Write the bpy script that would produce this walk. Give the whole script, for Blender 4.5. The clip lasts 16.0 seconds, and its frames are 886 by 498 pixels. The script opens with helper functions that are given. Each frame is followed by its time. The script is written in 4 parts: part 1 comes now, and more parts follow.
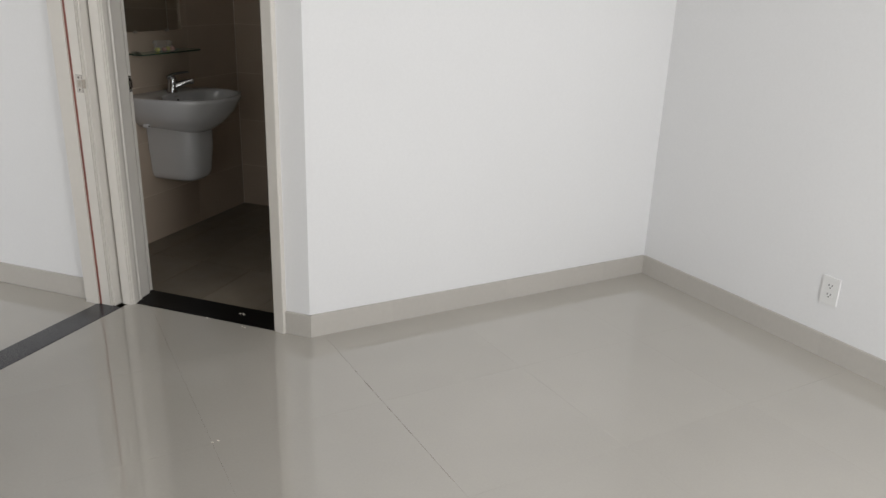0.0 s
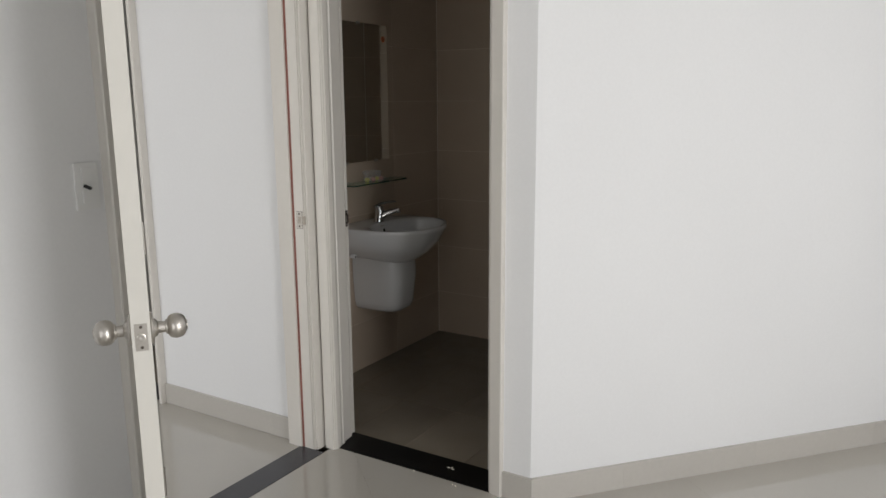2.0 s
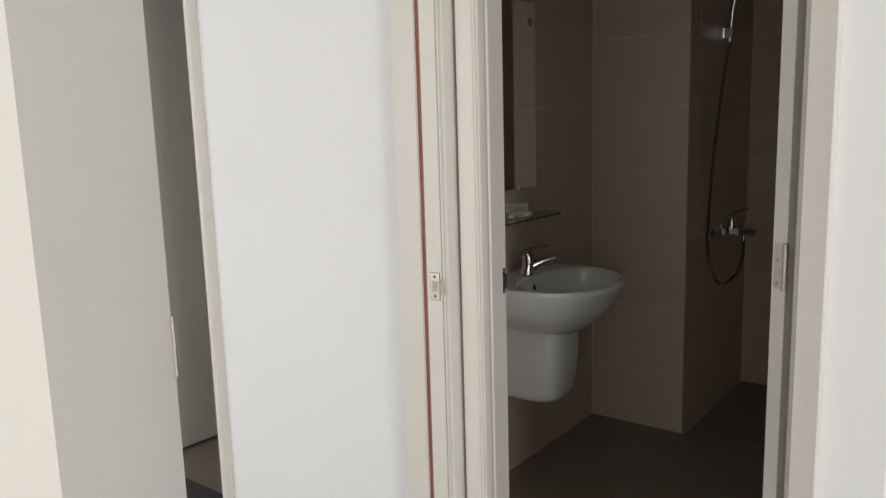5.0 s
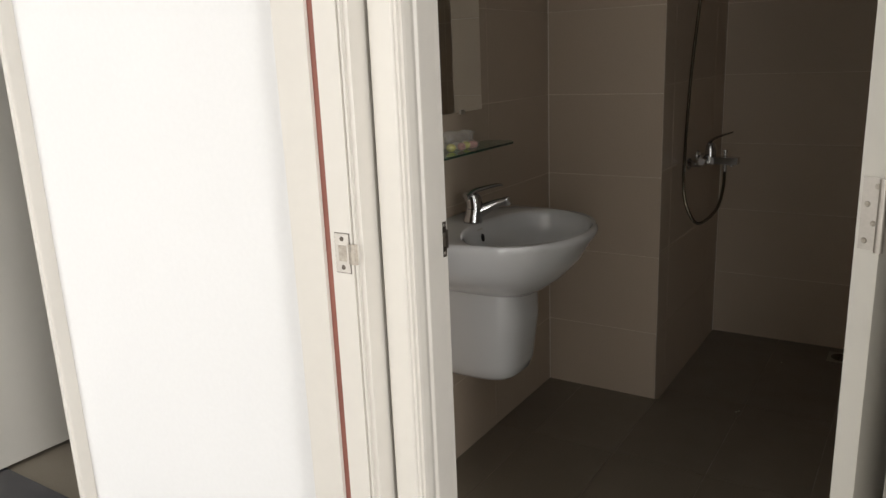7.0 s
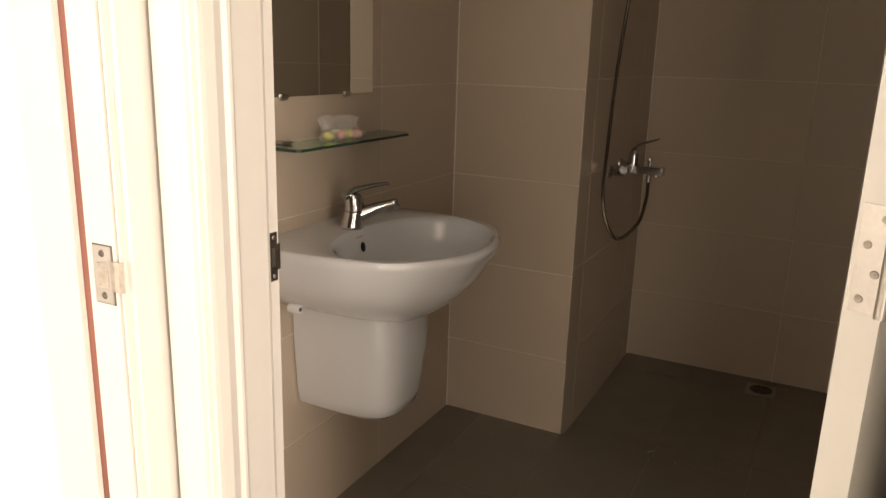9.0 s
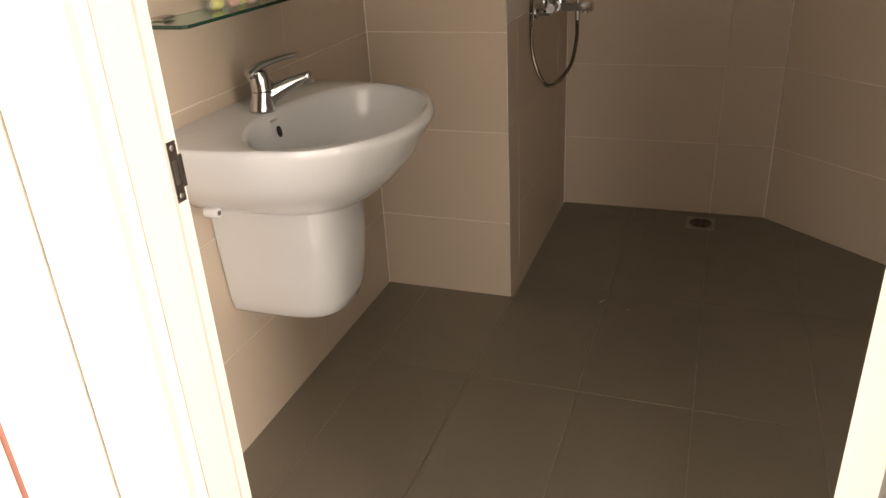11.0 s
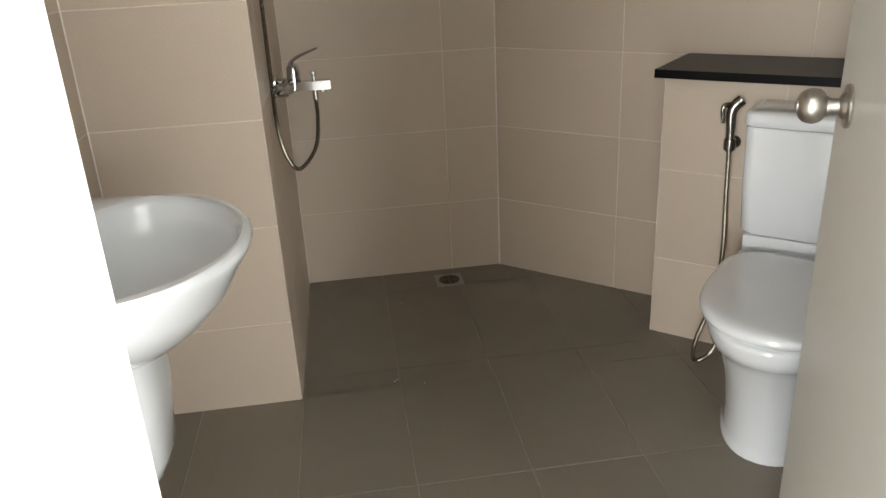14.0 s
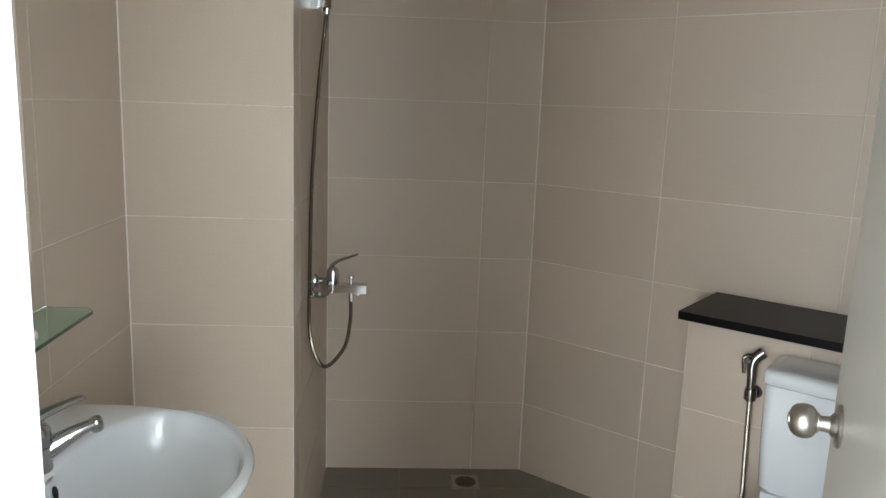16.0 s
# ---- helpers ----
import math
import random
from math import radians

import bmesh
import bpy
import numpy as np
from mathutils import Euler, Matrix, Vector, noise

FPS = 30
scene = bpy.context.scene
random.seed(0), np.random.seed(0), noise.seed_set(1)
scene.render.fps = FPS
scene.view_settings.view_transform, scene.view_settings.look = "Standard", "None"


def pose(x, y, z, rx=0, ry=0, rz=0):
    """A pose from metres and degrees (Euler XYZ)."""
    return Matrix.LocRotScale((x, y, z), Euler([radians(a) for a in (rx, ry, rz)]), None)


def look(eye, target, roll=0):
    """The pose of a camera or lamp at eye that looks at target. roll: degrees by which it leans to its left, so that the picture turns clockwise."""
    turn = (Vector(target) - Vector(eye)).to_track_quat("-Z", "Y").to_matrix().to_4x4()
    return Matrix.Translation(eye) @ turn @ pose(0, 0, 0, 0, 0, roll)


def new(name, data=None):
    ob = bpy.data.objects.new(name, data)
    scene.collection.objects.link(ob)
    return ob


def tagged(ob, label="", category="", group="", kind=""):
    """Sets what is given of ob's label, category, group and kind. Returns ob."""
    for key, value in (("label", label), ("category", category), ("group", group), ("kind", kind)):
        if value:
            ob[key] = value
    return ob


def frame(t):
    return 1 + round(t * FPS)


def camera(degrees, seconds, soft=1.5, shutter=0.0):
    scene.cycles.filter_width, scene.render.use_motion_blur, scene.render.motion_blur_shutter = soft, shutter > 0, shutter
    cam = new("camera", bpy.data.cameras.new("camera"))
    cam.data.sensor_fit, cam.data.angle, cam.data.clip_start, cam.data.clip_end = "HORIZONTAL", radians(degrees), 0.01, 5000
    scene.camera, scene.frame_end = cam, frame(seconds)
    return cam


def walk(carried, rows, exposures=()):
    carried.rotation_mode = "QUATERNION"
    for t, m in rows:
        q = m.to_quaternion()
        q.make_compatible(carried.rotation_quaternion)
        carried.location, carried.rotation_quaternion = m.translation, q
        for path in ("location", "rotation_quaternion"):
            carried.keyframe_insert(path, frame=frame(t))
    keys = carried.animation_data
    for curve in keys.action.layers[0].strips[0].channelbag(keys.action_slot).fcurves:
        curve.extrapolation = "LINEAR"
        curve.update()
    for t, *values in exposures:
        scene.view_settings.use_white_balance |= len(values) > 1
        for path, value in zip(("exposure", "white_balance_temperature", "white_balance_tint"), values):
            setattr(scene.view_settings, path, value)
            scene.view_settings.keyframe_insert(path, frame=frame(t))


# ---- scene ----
cam = camera(61.0, 16.0)
PATH = [
    (0, (1.441, -2.525, 1.412), (0.831, -0.739, 0.753), 2.0),
    (0.5, (1.406, -2.517, 1.428), (0.648, -0.754, 0.864), 1.7),
    (1, (1.305, -2.442, 1.451), (0.385, -0.729, 0.983), 1.2),
    (1.5, (1.168, -2.363, 1.455), (0.182, -0.671, 1.048), 0.3),
    (2, (1.053, -2.31, 1.459), (0.028, -0.638, 1.068), -0.4),
    (2.5, (0.93, -2.173, 1.472), (-0.195, -0.55, 1.155), 0.1),
    (3, (0.791, -2.006, 1.456), (-0.439, -0.454, 1.174), -0.2),
    (3.5, (0.572, -1.87, 1.441), (-0.712, -0.371, 1.115), -1.7),
    (4, (0.428, -1.754, 1.416), (-0.849, -0.248, 1.101), -1.9),
    (6.3, (-0.12, -1.17, 1.326), (-1.214, 0.462, 0.955), -1.3),
    (6.5, (-0.139, -1.109, 1.312), (-1.237, 0.514, 0.912), -1.9),
    (7, (-0.175, -1.013, 1.302), (-1.235, 0.61, 0.809), -2.4),
    (7.5, (-0.264, -0.93, 1.293), (-1.204, 0.772, 0.822), -2.2),
    (8, (-0.305, -0.864, 1.287), (-1.197, 0.87, 0.84), -1.2),
    (8.5, (-0.29, -0.732, 1.262), (-1.187, 0.994, 0.799), 0.8),
    (9, (-0.276, -0.624, 1.242), (-1.159, 1.099, 0.74), 1.7),
    (9.2, (-0.281, -0.594, 1.242), (-1.158, 1.129, 0.728), 1.4),
    (11.3, (-0.451, -0.462, 1.22), (-0.974, 1.253, 0.333), -4.5),
    (11.5, (-0.519, -0.452, 1.199), (-0.89, 1.3, 0.309), -4.4),
    (12, (-0.624, -0.421, 1.191), (-0.734, 1.353, 0.275), -3.8),
    (12.5, (-0.68, -0.354, 1.2), (-0.619, 1.412, 0.263), -4.0),
    (13, (-0.732, -0.364, 1.201), (-0.517, 1.389, 0.263), -4.4),
    (13.5, (-0.761, -0.364, 1.227), (-0.518, 1.419, 0.354), -4.9),
    (14, (-0.754, -0.346, 1.26), (-0.531, 1.492, 0.504), -3.0),
    (14.5, (-0.74, -0.333, 1.313), (-0.527, 1.545, 0.66), 0.4),
    (15, (-0.728, -0.341, 1.361), (-0.537, 1.55, 0.74), 1.6),
    (15.5, (-0.706, -0.36, 1.432), (-0.547, 1.558, 0.887), 2.1),
    (16, (-0.675, -0.358, 1.465), (-0.567, 1.604, 1.09), 2.1),
]
EXPOSURES = [
    (0.0, -1.56, 6650, 11), (3.5, -1.5, 6750, 11), (4.0, -1.42, 6800, 11), (6.3, -0.92, 6750, 11), (7.5, -0.52, 7100, 12), (8.5, -0.12, 7900, 16), (9.0, 0.06, 8600, 19),
    (11.3, 1.0, 7950, 16), (12.0, 1.34, 7550, 14), (12.5, 1.6, 7400, 14), (13.5, 1.66, 6850, 10), (14.5, 1.70, 6100, 5), (15.2, 1.72, 5950, 4), (16.0, 1.64, 5850, 4),
]
walk(cam, [(t, look(eye, target, roll)) for t, eye, target, roll in PATH], EXPOSURES)

# ---- world and light ----
world = bpy.data.worlds.new("sky")
scene.world = world
world.use_nodes = True
_nt = world.node_tree
_sky = _nt.nodes.new("ShaderNodeTexSky")
_sky.sky_type = "NISHITA"
_sky.sun_disc = False
_sky.sun_elevation, _sky.sun_rotation = radians(50), radians(200)
_nt.links.new(_sky.outputs[0], _nt.nodes["Background"].inputs[0])
_nt.nodes["Background"].inputs[1].default_value = 0.1


def opening_light(name, m, width, height, power, color):
    """An area lamp in a wall opening that stands in for daylight."""
    data = bpy.data.lights.new(name, "AREA")
    data.shape, data.size, data.size_y = "RECTANGLE", width, height
    data.energy, data.color = power, color
    ob = new(name, data)
    ob.matrix_world = m
    return ob


WIN = radians(48.5)
wx, wy = math.cos(WIN) * 0.38 + math.sin(WIN) * 3.63, math.sin(WIN) * 0.38 - math.cos(WIN) * 3.63
opening_light("window_light_bedroom", look((wx, wy, 1.25), (wx - math.sin(WIN), wy + math.cos(WIN), 1.25)), 0.95, 2.2, 148, (0.97, 0.985, 1.0))
# added fill lamp in a made-up opening, to brighten the tiled bathroom pillar
opening_light("fill_light_side", look((0.8, -3.72, 1.25), (0.8, 0, 1.25)), 1.0, 2.2, 36, (0.97, 0.985, 1.0))
opening_light("window_light_hall", look((-2.9, -4.02, 1.3), (-2.9, 0, 1.3)), 2.5, 2.1, 156, (0.97, 0.985, 1.0))

# ---- helpers ----
ANG = radians(48.5)
CB, SB = math.cos(ANG), math.sin(ANG)


def uv(u, v, z=0.0):
    """The turned part of the plan: u along the slanted wall, v across it."""
    return Vector((CB * u - SB * v, SB * u + CB * v, z))


def link_mesh(name, bm, material, smooth=None):
    me = bpy.data.meshes.new(name)
    bmesh.ops.recalc_face_normals(bm, faces=bm.faces)
    bm.to_mesh(me)
    bm.free()
    if material is not None:
        me.materials.append(material)
    if smooth is not None:
        me.shade_smooth()
        me.set_sharp_from_angle(angle=radians(smooth))
    return me


def part(name, bm, material, parent=None, label="", smooth=None):
    ob = new(name, link_mesh(name, bm, material, smooth))
    if parent is not None:
        ob.parent = parent
        ob.matrix_parent_inverse = parent.matrix_world.inverted()
    return tagged(ob, label)


def empty(name, m=None):
    ob = new(name)
    ob.empty_display_size = 0.05
    if m is not None:
        ob.matrix_world = m
    return ob


def child(name, me, parent, m):
    ob = new(name, me)
    ob.parent = parent
    ob.matrix_parent_inverse = parent.matrix_world.inverted()
    ob.matrix_basis = m
    return ob


def box(bm, x0, x1, y0, y1, z0, z1, m=None):
    vs = [bm.verts.new((x, y, z)) for z in (z0, z1) for x, y in ((x0, y0), (x1, y0), (x1, y1), (x0, y1))]
    if m is not None:
        for v in vs:
            v.co = m @ v.co
    for f in ((3, 2, 1, 0), (4, 5, 6, 7), (0, 1, 5, 4), (1, 2, 6, 5), (2, 3, 7, 6), (3, 0, 4, 7)):
        bm.faces.new([vs[i] for i in f])
    return bm


def boxes(*rows):
    bm = bmesh.new()
    for r in rows:
        box(bm, *r)
    return bm


def prism(bm, points, z0, z1, m=None):
    """An upright block over a plan outline."""
    n = len(points)
    lo = [bm.verts.new((p[0], p[1], z0)) for p in points]
    hi = [bm.verts.new((p[0], p[1], z1)) for p in points]
    if m is not None:
        for v in lo + hi:
            v.co = m @ v.co
    bm.faces.new(lo[::-1])
    bm.faces.new(hi)
    for i in range(n):
        bm.faces.new((lo[i], lo[(i + 1) % n], hi[(i + 1) % n], hi[i]))
    return bm


def bevel(bm, width, segments=2, angle=30):
    edges = [e for e in bm.edges if len(e.link_faces) == 2 and e.calc_face_angle(0) > radians(angle)]
    bmesh.ops.bevel(bm, geom=edges, offset=width, segments=segments, profile=0.5, affect="EDGES", clamp_overlap=True)
    return bm


def loft(bm, rings, cap0=True, cap1=True, closed=True):
    """Skin over rings of points, all of one length."""
    made = [[bm.verts.new(p) for p in ring] for ring in rings]
    n = len(made[0])
    for a, b in zip(made, made[1:]):
        for i in range(n if closed else n - 1):
            j = (i + 1) % n
            bm.faces.new((a[i], a[j], b[j], b[i]))
    if cap0:
        bm.faces.new(made[0][::-1])
    if cap1:
        bm.faces.new(made[-1])
    return made


def lathe(bm, profile, m, steps=28):
    """A turned body: profile rows of (radius, height along the local z)."""
    rings = [[m @ Vector((r * math.cos(2 * math.pi * i / steps), r * math.sin(2 * math.pi * i / steps), h)) for i in range(steps)]
             for r, h in profile]
    loft(bm, rings)
    return bm


def smooth_path(points, per=10):
    """A curve through the points."""
    pts = [Vector(p) for p in points]
    pts = [2 * pts[0] - pts[1]] + pts + [2 * pts[-1] - pts[-2]]
    out = []
    for i in range(1, len(pts) - 2):
        a, b, c, d = pts[i - 1:i + 3]
        for k in range(per):
            t = k / per
            out.append(0.5 * ((2 * b) + (c - a) * t + (2 * a - 5 * b + 4 * c - d) * t * t + (3 * b - a - 3 * c + d) * t ** 3))
    out.append(pts[-2])
    return out


def tube(bm, path, radius, sides=10):
    """A round bar along a path; radius is a number or a function of the step's share."""
    rings, side = [], None
    n = len(path)
    for i, p in enumerate(path):
        d = (path[min(i + 1, n - 1)] - path[max(i - 1, 0)]).normalized()
        if side is None:
            side = d.orthogonal().normalized()
        side = (side - d * side.dot(d)).normalized()
        up = d.cross(side)
        r = radius(i / (n - 1)) if callable(radius) else radius
        rings.append([p + (side * math.cos(2 * math.pi * k / sides) + up * math.sin(2 * math.pi * k / sides)) * r for k in range(sides)])
    loft(bm, rings)
    return bm


def clip(poly, a, b, c):
    """The part of a plan outline where a*x + b*y <= c."""
    out = []
    for i, p in enumerate(poly):
        q = poly[(i + 1) % len(poly)]
        dp, dq = a * p[0] + b * p[1] - c, a * q[0] + b * q[1] - c
        if dp <= 0:
            out.append(p)
        if dp * dq < 0:
            t = dp / (dp - dq)
            out.append((p[0] + (q[0] - p[0]) * t, p[1] + (q[1] - p[1]) * t))
    return out


# ---- materials ----
def material(name, color, rough=0.5, metal=0.0, spec=0.5, grain=0.0, grain_scale=60.0, stain=0.0, stain_scale=2.5, bump=0.0,
             bump_scale=200.0, coat=0.0, rough_vary=0.0, per_piece=0.0):
    mat = bpy.data.materials.new(name)
    mat.use_nodes = True
    nt = mat.node_tree
    p = nt.nodes["Principled BSDF"]
    p.inputs["Roughness"].default_value = rough
    p.inputs["Metallic"].default_value = metal
    p.inputs["Specular IOR Level"].default_value = spec
    p.inputs["Coat Weight"].default_value = coat
    p.inputs["Coat Roughness"].default_value = 0.03
    tc = nt.nodes.new("ShaderNodeTexCoord")

    def field(scale, detail):
        n = nt.nodes.new("ShaderNodeTexNoise")
        n.inputs["Scale"].default_value, n.inputs["Detail"].default_value = scale, detail
        nt.links.new(tc.outputs["Object"], n.inputs["Vector"])
        return n.outputs["Fac"]

    def ranged(socket, lo, hi):
        m = nt.nodes.new("ShaderNodeMapRange")
        m.inputs["From Min"].default_value, m.inputs["From Max"].default_value = 0.25, 0.75
        m.inputs["To Min"].default_value, m.inputs["To Max"].default_value = lo, hi
        nt.links.new(socket, m.inputs["Value"])
        return m.outputs[0]

    factor = None
    wanted = [(grain, grain_scale, 6.0), (stain, stain_scale, 3.0)]
    for amount, scale, detail in wanted:
        if amount:
            f = ranged(field(scale, detail), 1 - amount, 1 + amount)
            if factor is None:
                factor = f
            else:
                m = nt.nodes.new("ShaderNodeMath")
                m.operation = "MULTIPLY"
                nt.links.new(factor, m.inputs[0])
                nt.links.new(f, m.inputs[1])
                factor = m.outputs[0]
    if per_piece:
        oi = nt.nodes.new("ShaderNodeObjectInfo")
        r = nt.nodes.new("ShaderNodeMapRange")
        r.inputs["To Min"].default_value, r.inputs["To Max"].default_value = 1 - per_piece, 1 + per_piece
        nt.links.new(oi.outputs["Random"], r.inputs["Value"])
        if factor is None:
            factor = r.outputs[0]
        else:
            m = nt.nodes.new("ShaderNodeMath")
            m.operation = "MULTIPLY"
            nt.links.new(factor, m.inputs[0])
            nt.links.new(r.outputs[0], m.inputs[1])
            factor = m.outputs[0]
    if factor is None:
        p.inputs["Base Color"].default_value = (*color, 1)
    else:
        v = nt.nodes.new("ShaderNodeVectorMath")
        v.operation = "SCALE"
        v.inputs[0].default_value = color
        nt.links.new(factor, v.inputs["Scale"])
        nt.links.new(v.outputs[0], p.inputs["Base Color"])
    if rough_vary:
        nt.links.new(ranged(field(stain_scale * 3, 4.0), rough * (1 - rough_vary), rough * (1 + rough_vary)), p.inputs["Roughness"])
    if bump:
        b = nt.nodes.new("ShaderNodeBump")
        b.inputs["Strength"].default_value, b.inputs["Distance"].default_value = bump, 0.002
        nt.links.new(field(bump_scale, 4.0), b.inputs["Height"])
        nt.links.new(b.outputs[0], p.inputs["Normal"])
    return mat


def glass(name, color, rough=0.0):
    mat = bpy.data.materials.new(name)
    mat.use_nodes = True
    p = mat.node_tree.nodes["Principled BSDF"]
    p.inputs["Base Color"].default_value = (*color, 1)
    p.inputs["Roughness"].default_value = rough
    p.inputs["Transmission Weight"].default_value = 1.0
    p.inputs["IOR"].default_value = 1.5
    return mat


WALL = material("white_wall_paint", (0.81, 0.812, 0.815), 0.6, spec=0.3, grain=0.012, grain_scale=90, stain=0.015, stain_scale=1.2, bump=0.06, bump_scale=260)
CEIL = material("ceiling_paint", (0.82, 0.82, 0.81), 0.8, spec=0.2, stain=0.02, bump=0.05)
TRIM = material("trim_paint", (0.69, 0.66, 0.61), 0.38, spec=0.45, grain=0.015, grain_scale=40, stain=0.015, stain_scale=3, bump=0.015, bump_scale=120)
LEAF = material("door_paint", (0.68, 0.658, 0.605), 0.36, spec=0.45, grain=0.012, grain_scale=30, stain=0.02, stain_scale=2, bump=0.08, bump_scale=90)
SKIRT = material("skirting_tile", (0.52, 0.495, 0.455), 0.28, spec=0.5, grain=0.02, stain=0.02, per_piece=0.02)
FLOOR = material("polished_floor_tile", (0.47, 0.445, 0.40), 0.018, spec=0.8, grain=0.02, grain_scale=120, stain=0.04, stain_scale=1.5, coat=0.6, rough_vary=0.2, per_piece=0.012)
JOINT = material("floor_joint", (0.46, 0.435, 0.39), 0.3, grain=0.04)
JOINTDIRT = material("joint_dirt", (0.12, 0.095, 0.07), 0.8, grain=0.3)
GRANITE = material("black_granite", (0.006, 0.0057, 0.0055), 0.3, spec=0.09, grain=0.2, grain_scale=500)
STRIP = material("dark_grey_granite", (0.045, 0.045, 0.052), 0.22, spec=0.5, grain=0.4, grain_scale=350, rough_vary=0.3)
BTILE = material("taupe_wall_tile", (0.518, 0.425, 0.335), 0.42, spec=0.36, grain=0.03, grain_scale=150, stain=0.03, stain_scale=3, bump=0.03, bump_scale=300, per_piece=0.03)
BGROUT = material("pale_grout", (0.66, 0.58, 0.49), 0.85, grain=0.08, stain=0.12, stain_scale=4)
CAULK = material("white_caulk", (0.76, 0.71, 0.64), 0.6, grain=0.06, stain=0.08, stain_scale=6)
FTILE = material("dark_taupe_floor_tile", (0.213, 0.182, 0.143), 0.42, spec=0.45, grain=0.06, grain_scale=180, stain=0.06, stain_scale=3, bump=0.05, bump_scale=350, rough_vary=0.2, per_piece=0.04)
FGROUT = material("floor_grout", (0.33, 0.28, 0.23), 0.9, grain=0.15, stain=0.25, stain_scale=5)
PORCELAIN = material("white_porcelain", (0.71, 0.715, 0.72), 0.05, spec=0.6, coat=0.6, stain=0.006)
HOSE = material("hose_metal", (0.19, 0.165, 0.13), 0.24, metal=1.0, grain=0.1, grain_scale=200)
CHROME = material("chrome", (0.54, 0.54, 0.55), 0.08, metal=1.0, stain=0.03)
STEEL = material("satin_steel", (0.52, 0.49, 0.45), 0.34, metal=1.0, grain=0.06, grain_scale=200)
# tarnished metal; also the painted shadow line round the bedroom strike plate
DARKSTEEL = material("tarnished_and_shadow_steel", (0.12, 0.10, 0.085), 0.4, metal=0.8, grain=0.2)
# chrome with the dark room's reflection put into its base colour
SPRAYMETAL = material("dark_reflection_chrome", (0.25, 0.235, 0.215), 0.2, metal=1.0, grain=0.08, grain_scale=80)
PLASTIC = material("white_plastic", (0.80, 0.80, 0.79), 0.3, spec=0.5)
RUST = material("rusty_dirt", (0.06, 0.038, 0.024), 0.8, grain=0.4, grain_scale=120)
BLACK = material("black_recess", (0.012, 0.012, 0.012), 0.6)
RED = material("red_brown_seal", (0.25, 0.085, 0.06), 0.6, stain=0.2, stain_scale=6)
DULL = material("dull_steel", (0.40, 0.36, 0.31), 0.5, metal=0.6, grain=0.2, grain_scale=150)
MIRROR = material("mirror_silver", (0.86, 0.88, 0.86), 0.01, metal=1.0)
GREENGLASS = glass("green_edged_glass", (0.58, 0.86, 0.76))
EDGEGLASS = material("glass_edge", (0.012, 0.055, 0.037), 0.12, spec=0.6, stain=0.3, stain_scale=12)
FILM = material("clear_film", (0.85, 0.85, 0.84), 0.10, spec=0.6)
FILM.node_tree.nodes["Principled BSDF"].inputs["Alpha"].default_value = 0.2
YELLOW = material("yellow_soap", (0.78, 0.74, 0.22), 0.5, stain=0.1, stain_scale=40)
PINK = material("pink_soap", (0.78, 0.42, 0.36), 0.5, stain=0.1, stain_scale=40)
CREAM = material("cream_soap", (0.80, 0.76, 0.66), 0.5, stain=0.1, stain_scale=40)
ORANGE = material("orange_sticker", (0.70, 0.22, 0.08), 0.5)

# ---- the shell ----
H = 2.65
DOOR_H = 2.06


def structure(name, bm, mat, label, category):
    return tagged(part(name, bm, mat), label, category, kind="structure")


bm = bmesh.new()
prism(bm, [(-0.145, 0.012), (-0.0027, 0.012), uv(1.90, 0.010)[:2], uv(1.90, 0.11)[:2], (-0.0186, 0.145), (-0.145, 0.145)], 0, H)
wall_side = structure("wall_slanted", bm, WALL, "white painted slanted wall between bedroom and bathroom", "wall")

wall_hall = structure("wall_hall", prism(bmesh.new(), [(-1.99, -0.035), (-1.03, -0.035), (-1.03, 0.013), (-0.946, 0.013), (-0.946, 0.145), (-1.99, 0.145)], 0, H), WALL, "white painted hall wall beside the bedroom door", "wall")
structure("wall_hall_far", boxes((-5.6, -2.77, -0.035, 0.10, 0, H)), WALL, "white painted far hall wall", "wall")
structure("wall_above_hall_door", boxes((-2.77, -1.99, -0.035, 0.10, DOOR_H + 0.03, H)), WALL, "white painted wall over the hall doorway", "wall")
structure("wall_above_bath_door", boxes((-0.940, -0.15, 0.012, 0.145, DOOR_H + 0.03, H)), WALL, "white painted wall over the bathroom door", "wall")
structure("wall_bedroom_left", boxes((-1.045, -0.92, -3.8, -0.93, 0, H), (-1.045, -0.92, -0.93, -0.035, DOOR_H + 0.03, H)), WALL,
          "white painted bedroom wall with a light switch", "wall")
bm = bmesh.new()
prism(bm, [uv(1.87, -3.8)[:2], uv(2.0, -3.8)[:2], uv(2.0, 0.06)[:2], uv(1.87, 0.06)[:2]], 0, H)
wall_c = structure("wall_bedroom_far", bm, WALL, "plain white painted bedroom wall with a socket", "wall")
# unseen wall; its opening is made up to let the fill lamp in
structure("wall_bedroom_back", boxes((-0.92, 0.27, -3.8, -3.68, 0, H), (1.33, 1.75, -3.8, -3.68, 0, H), (0.27, 1.33, -3.8, -3.68, 2.36, H), (0.27, 1.33, -3.8, -3.68, 0, 0.14)),
          WALL, "plain unseen white wall with an opening for light", "wall")
bm = bmesh.new()
for u0, u1, z0, z1 in ((-1.9, -0.12, 0, H), (0.88, 1.95, 0, H), (-0.12, 0.88, 2.36, H), (-0.12, 0.88, 0, 0.14)):
    prism(bm, [uv(u0, -3.60)[:2], uv(u1, -3.60)[:2], uv(u1, -3.72)[:2], uv(u0, -3.72)[:2]], z0, z1)
structure("wall_bedroom_right", bm, WALL, "plain white bedroom wall with a wide window opening", "wall")
